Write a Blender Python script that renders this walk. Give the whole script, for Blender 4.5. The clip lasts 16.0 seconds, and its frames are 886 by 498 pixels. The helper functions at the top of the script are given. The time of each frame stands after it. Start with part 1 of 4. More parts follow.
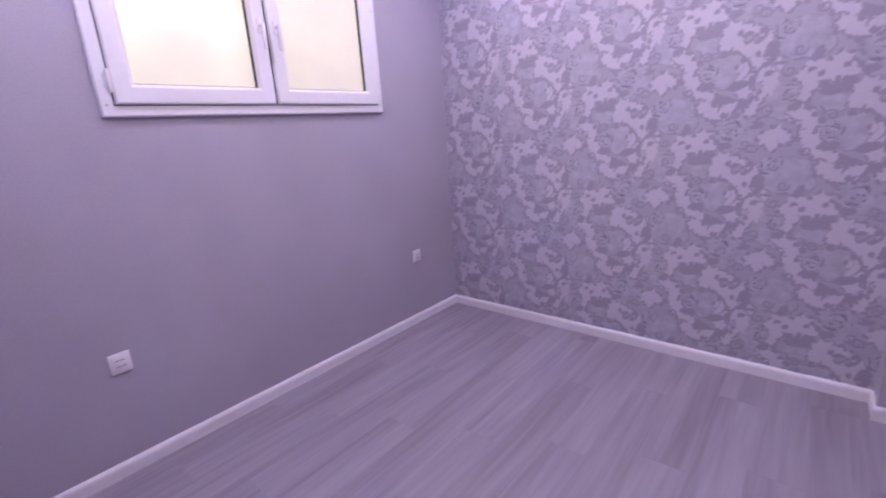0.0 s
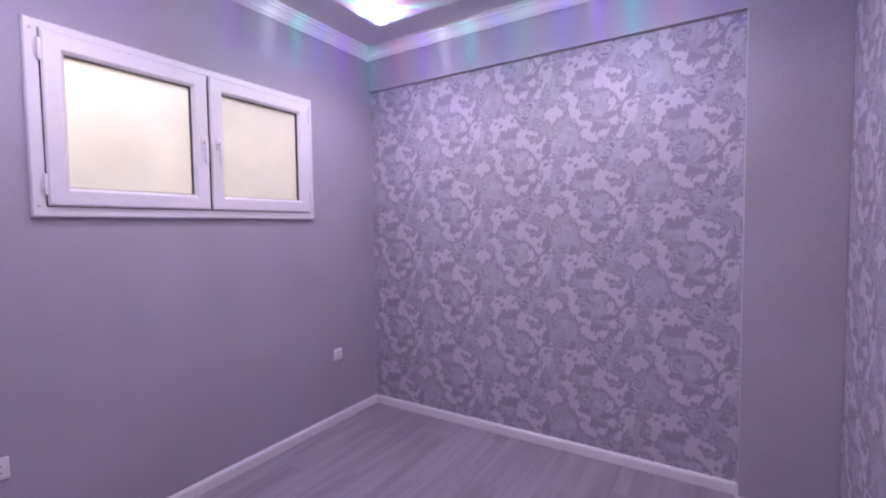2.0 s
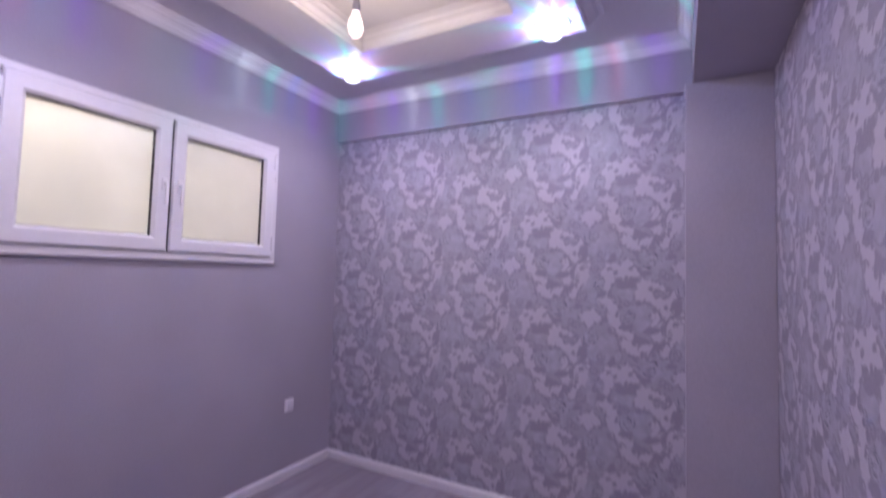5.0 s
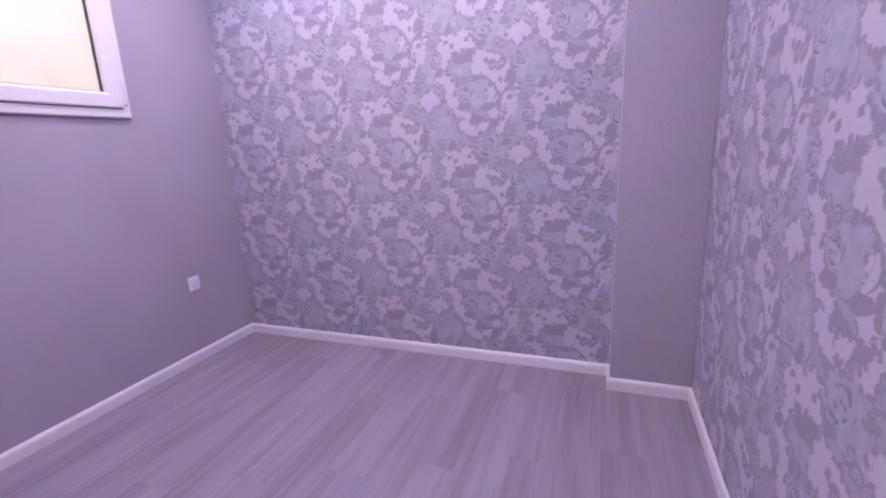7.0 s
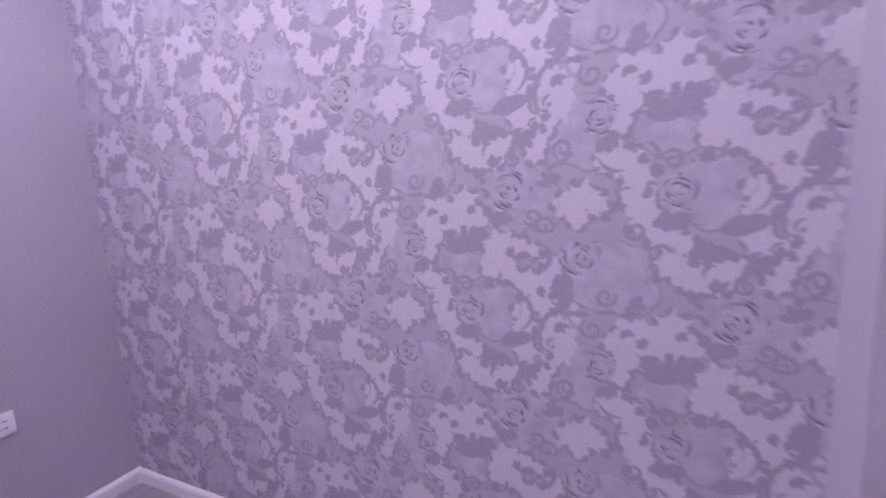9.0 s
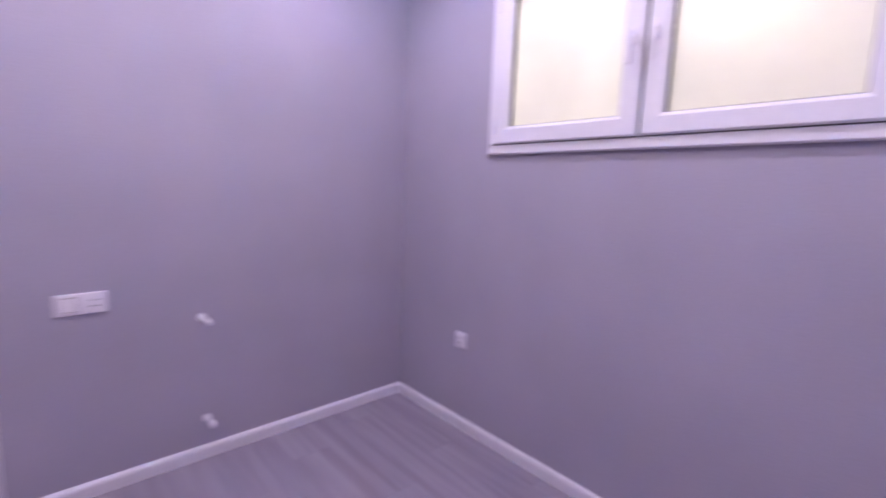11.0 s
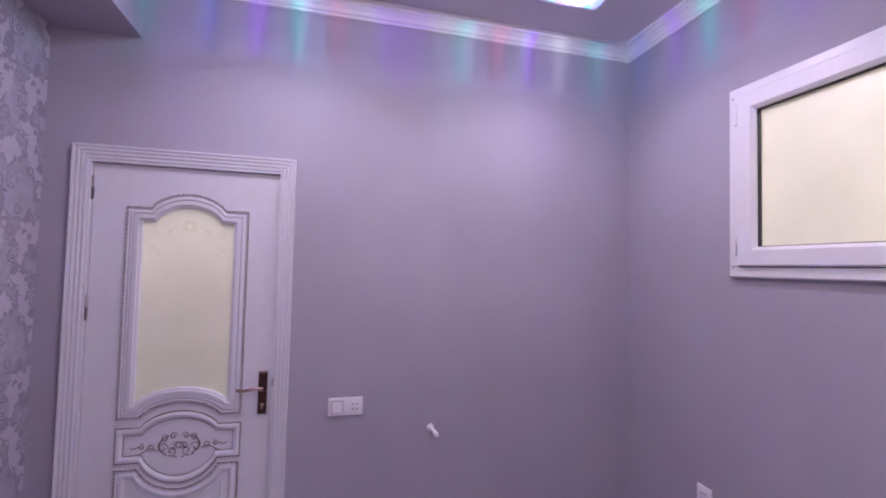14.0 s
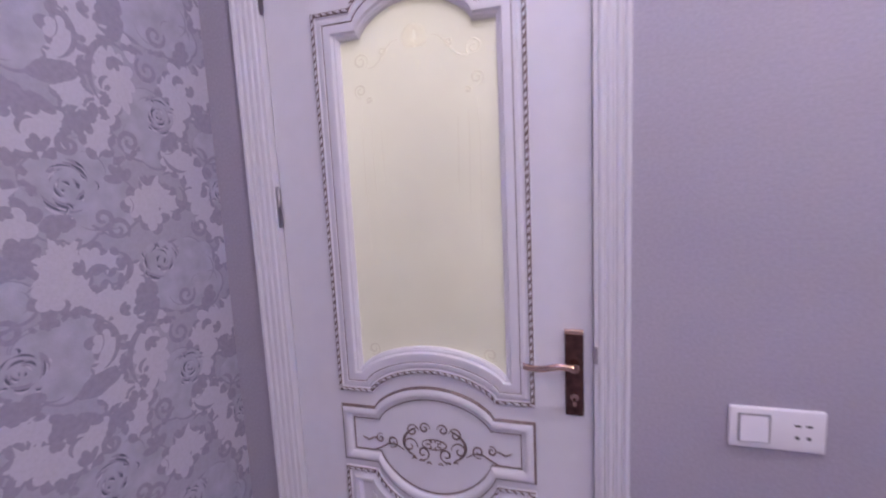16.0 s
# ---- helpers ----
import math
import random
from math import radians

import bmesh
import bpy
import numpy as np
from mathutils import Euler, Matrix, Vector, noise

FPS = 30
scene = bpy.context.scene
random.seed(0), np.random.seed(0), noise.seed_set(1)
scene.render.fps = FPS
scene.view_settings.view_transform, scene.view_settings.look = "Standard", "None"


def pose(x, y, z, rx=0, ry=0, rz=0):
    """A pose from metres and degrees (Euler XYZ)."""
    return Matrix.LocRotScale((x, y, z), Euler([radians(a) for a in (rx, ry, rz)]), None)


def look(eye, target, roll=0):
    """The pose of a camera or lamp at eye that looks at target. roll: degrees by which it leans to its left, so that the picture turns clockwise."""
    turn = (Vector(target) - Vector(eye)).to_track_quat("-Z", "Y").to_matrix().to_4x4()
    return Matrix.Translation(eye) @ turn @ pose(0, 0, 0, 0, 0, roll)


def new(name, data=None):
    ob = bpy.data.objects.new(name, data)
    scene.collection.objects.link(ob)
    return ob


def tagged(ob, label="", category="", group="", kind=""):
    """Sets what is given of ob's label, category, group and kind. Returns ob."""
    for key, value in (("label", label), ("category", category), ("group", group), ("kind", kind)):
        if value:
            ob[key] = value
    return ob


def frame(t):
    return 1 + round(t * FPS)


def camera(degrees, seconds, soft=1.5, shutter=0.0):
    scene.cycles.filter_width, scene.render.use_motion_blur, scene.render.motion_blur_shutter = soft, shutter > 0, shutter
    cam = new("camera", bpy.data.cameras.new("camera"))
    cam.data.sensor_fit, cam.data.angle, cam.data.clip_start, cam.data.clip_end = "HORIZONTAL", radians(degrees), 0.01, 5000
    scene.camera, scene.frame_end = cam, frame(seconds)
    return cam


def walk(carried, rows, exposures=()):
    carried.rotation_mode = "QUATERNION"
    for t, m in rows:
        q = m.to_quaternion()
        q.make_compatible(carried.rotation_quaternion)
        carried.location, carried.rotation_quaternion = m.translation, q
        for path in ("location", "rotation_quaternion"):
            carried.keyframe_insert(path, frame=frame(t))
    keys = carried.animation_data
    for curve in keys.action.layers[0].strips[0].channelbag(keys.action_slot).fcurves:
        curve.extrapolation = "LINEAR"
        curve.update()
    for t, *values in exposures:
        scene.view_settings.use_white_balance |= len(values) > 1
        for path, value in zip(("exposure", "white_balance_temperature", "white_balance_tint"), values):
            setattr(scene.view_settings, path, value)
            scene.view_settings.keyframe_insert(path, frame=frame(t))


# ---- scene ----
from math import sin, cos, pi

cam = camera(89.8, 16.0, soft=2.0, shutter=0.4)

# seconds, eye, target, roll
PATH = [
    (0, (2.311, 0.178, 1.449), (1.048, 1.641, 0.936), -3.84),
    (0.5, (2.413, 0.184, 1.401), (1.401, 1.862, 0.998), -1.80),
    (1, (2.480, 0.118, 1.425), (1.910, 2.003, 1.076), 0.35),
    (1.5, (2.446, 0.041, 1.476), (1.756, 1.904, 1.241), -0.70),
    (2, (2.537, 0.058, 1.530), (1.478, 1.751, 1.428), -0.72),
    (2.5, (2.587, 0.044, 1.580), (1.519, 1.730, 1.704), -0.47),
    (3, (2.624, 0.039, 1.650), (1.594, 1.710, 2.034), 2.15),
    (3.5, (2.634, 0.036, 1.696), (1.647, 1.667, 2.298), 4.59),
    (4, (2.628, 0.032, 1.703), (1.680, 1.656, 2.383), 4.57),
    (4.5, (2.617, 0.043, 1.657), (1.666, 1.727, 2.167), 2.79),
    (5, (2.612, 0.052, 1.559), (1.671, 1.813, 1.669), 1.56),
    (5.2, (2.637, 0.062, 1.528), (1.696, 1.825, 1.440), 1.51),
    (7.3, (2.536, 0.591, 1.316), (1.879, 2.418, 0.835), -2.81),
    (7.5, (2.517, 0.735, 1.286), (1.798, 2.535, 0.792), -3.39),
    (8, (2.460, 1.091, 1.351), (1.722, 2.911, 0.971), -2.24),
    (8.5, (2.354, 1.481, 1.389), (1.651, 3.320, 1.039), -3.32),
    (9, (2.277, 1.820, 1.376), (1.428, 3.608, 1.087), -2.95),
    (9.5, (2.111, 2.117, 1.396), (0.812, 3.618, 1.154), 0.39),
    (10, (1.764, 2.412, 1.410), (-0.054, 3.210, 1.166), 2.78),
    (10.2, (1.681, 2.402, 1.412), (-0.294, 2.645, 1.204), 1.62),
    (12.3, (1.968, 2.324, 1.422), (2.047, 0.352, 1.101), -0.11),
    (12.5, (1.928, 2.338, 1.434), (1.870, 0.365, 1.110), -0.51),
    (13, (1.824, 2.365, 1.461), (1.496, 0.420, 1.132), 0.05),
    (13.5, (1.782, 2.384, 1.534), (1.317, 0.444, 1.386), 0.66),
    (14, (1.790, 2.374, 1.606), (1.289, 0.440, 1.688), 1.39),
    (14.5, (1.782, 2.265, 1.559), (1.400, 0.303, 1.614), 0.03),
    (15, (1.856, 1.875, 1.421), (1.613, -0.108, 1.346), -1.23),
    (15.5, (1.933, 1.445, 1.431), (2.124, -0.529, 1.178), -3.30),
    (15.8, (2.016, 1.137, 1.410), (2.562, -0.770, 1.153), -4.20),
    (16, (2.069, 1.038, 1.403), (2.649, -0.859, 1.148), -2.74),
]
walk(cam, [(t, look(eye, target, roll)) for t, eye, target, roll in PATH],
     exposures=[(0.0, 0.38, 6180, 41), (1.0, 0.32, 6100, 41), (2.0, 0.12, 6200, 41), (3.0, -0.08, 6250, 37),
                (4.3, -0.21, 6200, 37), (5.0, -0.14, 6200, 37), (7.3, 0.57, 6150, 40), (9.0, 0.57, 6230, 40),
                (9.5, 0.54, 6180, 37), (10.0, 0.24, 5950, 40), (12.5, 0.48, 6520, 39), (13.5, 0.04, 6400, 40),
                (14.0, -0.03, 6300, 38), (14.5, -0.03, 6450, 41), (15.0, 0.32, 6450, 43), (15.5, 0.37, 6470, 43),
                (16.0, 0.29, 6400, 31)])

# ---- room, in metres: x from the window wall, y from the door wall
WX, LY = 3.045, 2.99
ZC = 3.0                                  # ceiling behind the cornice
COL_X, COL_Y = 2.64, 2.83                # pillar in the corner
BEAM_Z, BEAM_Y, BEAM_X = 2.66, 2.955, 2.675
BASE_H = 0.072
PANEL = (0.575, 2.175, 0.51, 2.42, 2.87)  # dropped ceiling square
RECESS = (0.93, 1.88, 0.86, 2.10, 2.95)
SPOTS = [(0.73, 0.67), (0.725, 2.26), (2.025, 2.29), (2.025, 0.68)]
BULB = (1.40, 1.48, 2.61)
WIN = (0.748, 2.312, 1.592, 2.444)
DOOR = (2.035, 2.85, 2.055)

# ---- world and lights
world = bpy.data.worlds.new("world")
scene.world = world
world.use_nodes = True
world.node_tree.nodes["Background"].inputs[0].default_value = (0.02, 0.02, 0.025, 1)


def lamp(name, kind, place, power, colour, size=0.05, turn=(0, 0, 0)):
    data = bpy.data.lights.new(name, kind)
    data.energy, data.color = power, colour
    if kind == "AREA":
        data.size = size
    else:
        data.shadow_soft_size = size
    ob = new(name, data)
    ob.matrix_world = pose(*place, *turn)
    return ob


lamp("bulb_light", "POINT", (BULB[0], BULB[1], BULB[2] - 0.01), 13.0, (0.97, 0.90, 0.53), 0.007)
for sx, sy in SPOTS:
    beam = lamp("downlight_beam", "SPOT", (sx, sy, 2.807), 36.0, (0.94, 0.90, 0.97), 0.02)
    beam.data.spot_size, beam.data.spot_blend = radians(177), 0.75
    lamp("downlight_sparkle", "POINT", (sx, sy, 2.83), 18.0, (0.55, 0.75, 1.0), 0.0022)


# ---- materials
def material(name, colour, rough=0.5, metal=0.0, grain=0.0, grain_size=40.0, bump=0.0, bump_size=200.0,
             stain=0.0, stretch=(1, 1, 1), spec=0.4, coat=0.0, random=0.0):
    m = bpy.data.materials.new(name)
    m.use_nodes = True
    nt = m.node_tree
    n, l = nt.nodes, nt.links
    p = n["Principled BSDF"]
    p.inputs["Roughness"].default_value = rough
    p.inputs["Metallic"].default_value = metal
    p.inputs["Specular IOR Level"].default_value = spec
    p.inputs["Coat Weight"].default_value = coat
    co = n.new("ShaderNodeTexCoord")
    mp = n.new("ShaderNodeMapping")
    mp.inputs["Scale"].default_value = stretch
    l.new(co.outputs["Object"], mp.inputs["Vector"])
    out = None

    def vary(scale, amount, detail, source):
        tx = n.new("ShaderNodeTexNoise")
        tx.inputs["Scale"].default_value = scale
        tx.inputs["Detail"].default_value = detail
        l.new(mp.outputs[0], tx.inputs["Vector"])
        r = n.new("ShaderNodeMapRange")
        r.inputs["From Min"].default_value, r.inputs["From Max"].default_value = 0.3, 0.7
        r.inputs["To Min"].default_value, r.inputs["To Max"].default_value = 1 - amount, 1 + amount
        l.new(tx.outputs["Fac"], r.inputs["Value"])
        return scaled(r.outputs[0], source)

    def scaled(factor, source):
        v = n.new("ShaderNodeVectorMath")
        v.operation = "SCALE"
        if source is None:
            v.inputs[0].default_value = colour
        else:
            l.new(source, v.inputs[0])
        l.new(factor, v.inputs["Scale"])
        return v.outputs[0]

    if grain:
        out = vary(grain_size, grain, 6.0, out)
    if stain:
        out = vary(1.7, stain, 3.0, out)
    if random:
        info = n.new("ShaderNodeObjectInfo")
        r = n.new("ShaderNodeMapRange")
        r.inputs["To Min"].default_value, r.inputs["To Max"].default_value = 1 - random, 1 + random
        l.new(info.outputs["Random"], r.inputs["Value"])
        out = scaled(r.outputs[0], out)
    if out is None:
        p.inputs["Base Color"].default_value = (*colour, 1)
    else:
        l.new(out, p.inputs["Base Color"])
    if bump:
        tx = n.new("ShaderNodeTexNoise")
        tx.inputs["Scale"].default_value = bump_size
        tx.inputs["Detail"].default_value = 4.0
        l.new(mp.outputs[0], tx.inputs["Vector"])
        b = n.new("ShaderNodeBump")
        b.inputs["Strength"].default_value = bump
        b.inputs["Distance"].default_value = 0.002
        l.new(tx.outputs["Fac"], b.inputs["Height"])
        l.new(b.outputs[0], p.inputs["Normal"])
    return m


def glowing(name, colour, strength):
    m = bpy.data.materials.new(name)
    m.use_nodes = True
    p = m.node_tree.nodes["Principled BSDF"]
    p.inputs["Base Color"].default_value = (*colour, 1)
    p.inputs["Emission Color"].default_value = (*colour, 1)
    p.inputs["Emission Strength"].default_value = strength
    return m


def frosted(name, colour, gloss=0.12):
    m = bpy.data.materials.new(name)
    m.use_nodes = True
    n, l = m.node_tree.nodes, m.node_tree.links
    n.remove(n["Principled BSDF"])
    tr = n.new("ShaderNodeBsdfTranslucent")
    tx = n.new("ShaderNodeTexNoise")
    tx.inputs["Scale"].default_value = 2.2
    tx.inputs["Detail"].default_value = 5.0
    co = n.new("ShaderNodeTexCoord")
    l.new(co.outputs["Object"], tx.inputs["Vector"])
    r = n.new("ShaderNodeMapRange")
    r.inputs["To Min"].default_value, r.inputs["To Max"].default_value = 0.80, 1.16
    l.new(tx.outputs["Fac"], r.inputs["Value"])
    v = n.new("ShaderNodeVectorMath")
    v.operation = "SCALE"
    v.inputs[0].default_value = colour
    l.new(r.outputs[0], v.inputs["Scale"])
    l.new(v.outputs[0], tr.inputs["Color"])
    gl = n.new("ShaderNodeBsdfGlossy")
    gl.inputs["Roughness"].default_value = 0.32
    df = n.new("ShaderNodeBsdfDiffuse")
    l.new(v.outputs[0], df.inputs["Color"])
    mx = n.new("ShaderNodeMixShader")
    mx.inputs[0].default_value = 0.3
    l.new(tr.outputs[0], mx.inputs[1])
    l.new(df.outputs[0], mx.inputs[2])
    m2 = n.new("ShaderNodeMixShader")
    m2.inputs[0].default_value = gloss
    l.new(mx.outputs[0], m2.inputs[1])
    l.new(gl.outputs[0], m2.inputs[2])
    l.new(m2.outputs[0], n["Material Output"].inputs[0])
    return m


def tinted_glow(name, colour):
    m = bpy.data.materials.new(name)
    m.use_nodes = True
    n, l = m.node_tree.nodes, m.node_tree.links
    n.remove(n["Principled BSDF"])
    tr = n.new("ShaderNodeBsdfTransparent")
    tr.inputs[0].default_value = (*colour, 1)
    gl = n.new("ShaderNodeBsdfGlossy")
    gl.inputs["Roughness"].default_value = 0.05
    mx = n.new("ShaderNodeMixShader")
    mx.inputs[0].default_value = 0.06
    l.new(tr.outputs[0], mx.inputs[1])
    l.new(gl.outputs[0], mx.inputs[2])
    # glow added to the tinted plates so their edges don't read dark
    em = n.new("ShaderNodeEmission")
    em.inputs[0].default_value, em.inputs[1].default_value = (*colour, 1), 2.5
    both = n.new("ShaderNodeAddShader")
    l.new(mx.outputs[0], both.inputs[0])
    l.new(em.outputs[0], both.inputs[1])
    l.new(both.outputs[0], n["Material Output"].inputs[0])
    return m


M_WALL = material("plain_wallpaper", (0.40, 0.37, 0.44), 0.62, grain=0.07, grain_size=150, stain=0.05, bump=0.22, bump_size=260)
M_PAPER = material("patterned_paper_ground", (0.388, 0.365, 0.446), 0.6, grain=0.05, grain_size=120, stain=0.03, bump=0.3, bump_size=300)
M_LEAF = material("paper_pale_leaf", (0.520, 0.489, 0.568), 0.45, grain=0.05, grain_size=150, bump=0.25, bump_size=260)
M_BLOOM = material("paper_grey_bloom", (0.412, 0.396, 0.480), 0.55, grain=0.13, grain_size=24, bump=0.35, bump_size=220)
M_SHADE = material("paper_dusky_leaf", (0.318, 0.292, 0.370), 0.6, grain=0.08, grain_size=90, bump=0.3, bump_size=240)
M_VEIN = material("paper_dark_vein", (0.125, 0.125, 0.175), 0.5, grain=0.2, grain_size=80)
M_PLASTER = material("ceiling_paint", (0.72, 0.69, 0.74), 0.7, grain=0.02, grain_size=30, stain=0.02, bump=0.08, bump_size=90)
M_GYPSUM = material("cornice_paint", (0.76, 0.74, 0.78), 0.5, grain=0.02, grain_size=40, bump=0.05, bump_size=120)
M_TRIM = material("baseboard_white", (0.74, 0.71, 0.76), 0.38, grain=0.03, grain_size=30, stain=0.03)
M_PVC = material("white_pvc", (0.78, 0.76, 0.80), 0.3, grain=0.02, grain_size=25)
M_DOOR = material("white_door_lacquer", (0.70, 0.68, 0.73), 0.34, grain=0.02, grain_size=20, stain=0.02, bump=0.04, bump_size=60)
M_GOLD = material("antique_gilding", (0.19, 0.135, 0.13), 0.45, grain=0.35, grain_size=90)
M_EDGE_SHADE = material("dark_edge_shade", (0.03, 0.028, 0.035), 0.6)
M_PLASTIC = material("white_plastic", (0.80, 0.77, 0.82), 0.28, grain=0.015, grain_size=30)
M_HOLE = material("socket_slots", (0.05, 0.045, 0.05), 0.6)
M_BRONZE = material("dark_bronze", (0.10, 0.05, 0.045), 0.3, metal=0.7, grain=0.3, grain_size=60)
M_COPPER = material("polished_copper", (0.62, 0.42, 0.34), 0.18, metal=1.0)
M_STEEL = material("dull_steel", (0.45, 0.42, 0.44), 0.4, metal=0.9)
M_PIPE = material("white_pipe", (0.80, 0.78, 0.82), 0.35)
M_CABLE = material("grey_cable", (0.16, 0.14, 0.15), 0.5)
M_CHROME = material("chrome_ring", (0.8, 0.8, 0.85), 0.12, metal=1.0)
M_FROST = frosted("frosted_glass", (0.91, 0.905, 0.81))
M_FROST_MARK = frosted("etched_glass", (0.79, 0.77, 0.68))
M_BULB = glowing("lit_bulb", (1.0, 0.84, 0.68), 3.2)
M_LED = glowing("lit_diode", (0.55, 0.86, 1.0), 20.0)
M_GLOW = glowing("blue_glare_glow", (0.22, 0.62, 1.0), 6.0)
M_HALL = material("hall_paint", (0.75, 0.72, 0.62), 0.7, grain=0.03)


def laminate():
    m = bpy.data.materials.new("grey_laminate")
    m.use_nodes = True
    n, l = m.node_tree.nodes, m.node_tree.links
    p = n["Principled BSDF"]
    co, info = n.new("ShaderNodeTexCoord"), n.new("ShaderNodeObjectInfo")
    off = n.new("ShaderNodeVectorMath")
    off.operation = "SCALE"
    off.inputs[0].default_value = (7.0, 13.0, 5.0)
    l.new(info.outputs["Random"], off.inputs["Scale"])
    add = n.new("ShaderNodeVectorMath")
    l.new(co.outputs["Object"], add.inputs[0])
    l.new(off.outputs[0], add.inputs[1])
    total = None
    for scale, stretch, detail in ((1.0, (14, 0.8, 1), 2.0), (1.0, (34, 1.5, 1), 2.0), (1.0, (5, 0.6, 1), 2.0)):
        mp = n.new("ShaderNodeMapping")
        mp.inputs["Scale"].default_value = stretch
        l.new(add.outputs[0], mp.inputs["Vector"])
        tx = n.new("ShaderNodeTexNoise")
        tx.inputs["Scale"].default_value, tx.inputs["Detail"].default_value = scale, detail
        tx.inputs["Distortion"].default_value = 0.6
        l.new(mp.outputs[0], tx.inputs["Vector"])
        if total is None:
            total = tx.outputs["Fac"]
        else:
            mx = n.new("ShaderNodeMath")
            mx.operation = "ADD"
            l.new(total, mx.inputs[0])
            l.new(tx.outputs["Fac"], mx.inputs[1])
            total = mx.outputs[0]
    rnd = n.new("ShaderNodeMath")
    rnd.operation = "MULTIPLY_ADD"
    rnd.inputs[1].default_value = 0.05
    l.new(info.outputs["Random"], rnd.inputs[0])
    l.new(total, rnd.inputs[2])
    r = n.new("ShaderNodeMapRange")
    r.inputs["From Min"].default_value, r.inputs["From Max"].default_value = 1.08, 2.05
    l.new(rnd.outputs[0], r.inputs["Value"])
    ramp = n.new("ShaderNodeValToRGB")
    e = ramp.color_ramp.elements
    e[0].color, e[1].color = (0.232, 0.198, 0.240, 1), (0.368, 0.332, 0.392, 1)
    mid = e.new(0.45)
    mid.color = (0.300, 0.264, 0.322, 1)
    l.new(r.outputs[0], ramp.inputs[0])
    l.new(ramp.outputs[0], p.inputs["Base Color"])
    p.inputs["Roughness"].default_value = 0.42
    b = n.new("ShaderNodeBump")
    b.inputs["Strength"].default_value, b.inputs["Distance"].default_value = 0.15, 0.001
    l.new(total, b.inputs["Height"])
    l.new(b.outputs[0], p.inputs["Normal"])
    return m


M_PLANK = laminate()
M_JOINT = material("floor_joint", (0.20, 0.18, 0.20), 0.8)


# ---- builders
def box(bm, x0, x1, y0, y1, z0, z1, bevel=0.0, seg=2):
    made = bmesh.ops.create_cube(bm, size=1.0, matrix=Matrix.Translation(((x0 + x1) / 2, (y0 + y1) / 2, (z0 + z1) / 2))
                                 @ Matrix.Diagonal((x1 - x0, y1 - y0, z1 - z0, 1)))
    if bevel:
        edges = list({e for v in made["verts"] for e in v.link_edges})
        bmesh.ops.bevel(bm, geom=edges, offset=bevel, segments=seg, profile=0.5, affect="EDGES")
    return bm


def rod(bm, a, b, r0, r1=None, sides=16):
    a, b = Vector(a), Vector(b)
    turn = (b - a).to_track_quat("Z", "Y").to_matrix().to_4x4()
    bmesh.ops.create_cone(bm, cap_ends=True, segments=sides, radius1=r0, radius2=r0 if r1 is None else r1, depth=(b - a).length,
                          matrix=Matrix.Translation((a + b) / 2) @ turn)
    return bm


def lathe(bm, profile, centre, sides=28, axis="z"):
    """Turn a profile of (radius, height) about an upright axis."""
    rings = []
    for r, h in profile:
        ring = []
        for i in range(sides):
            a = 2 * pi * i / sides
            ring.append(bm.verts.new((centre[0] + r * cos(a), centre[1] + r * sin(a), centre[2] + h)))
        rings.append(ring)
    for p, q in zip(rings, rings[1:]):
        for i in range(sides):
            bm.faces.new((p[i], p[(i + 1) % sides], q[(i + 1) % sides], q[i]))
    bm.faces.new(rings[0][::-1])
    bm.faces.new(rings[-1])
    return bm


def loft(bm, rings, closed=True):
    """Skin rows of points; a row is a loop if closed."""
    rows = [[bm.verts.new(p) for p in ring] for ring in rings]
    for p, q in zip(rows, rows[1:]):
        k = len(p)
        for i in range(k if closed else k - 1):
            bm.faces.new((p[i], p[(i + 1) % k], q[(i + 1) % k], q[i]))
    return rows


def mesh_of(name, bm, mats, smooth=False):
    bmesh.ops.remove_doubles(bm, verts=bm.verts, dist=1e-6)
    bmesh.ops.recalc_face_normals(bm, faces=bm.faces)
    me = bpy.data.meshes.new(name)
    bm.to_mesh(me)
    bm.free()
    for m in mats if isinstance(mats, (list, tuple)) else [mats]:
        me.materials.append(m)
    if smooth:
        for poly in me.polygons:
            poly.use_smooth = True
        me.set_sharp_from_angle(angle=radians(35))
    return me


def part(name, bm, mat, parent=None, label="", smooth=False):
    ob = new(name, mesh_of(name, bm, mat, smooth))
    if parent is not None:
        ob.parent = parent
        ob.matrix_parent_inverse = parent.matrix_basis.inverted()
    if label:
        tagged(ob, label)
    return ob


def thing(name, place, label, category, group="", kind=""):
    ob = new(name)
    ob.matrix_basis = Matrix.Translation(place)
    ob.empty_display_size = 0.05
    return tagged(ob, label, category, group, kind)


def structure(name, bm, mat, label, category, smooth=False):
    return tagged(part(name, bm, mat, None, "", smooth), label, category, "", "structure")


def rect_ring(rect, d, z):
    x0, x1, y0, y1 = rect[:4]
    return [(x0 + d, y0 + d, z), (x1 - d, y0 + d, z), (x1 - d, y1 - d, z), (x0 + d, y1 - d, z)]


# ---- walls, floor and ceiling
T = 0.14
bm = bmesh.new()
box(bm, -T, WX + T, -T, LY + T, -0.12, -0.008)
floor = structure("floor", bm, M_JOINT, "grey-lilac laminate plank floor with narrow dark joints", "floor")

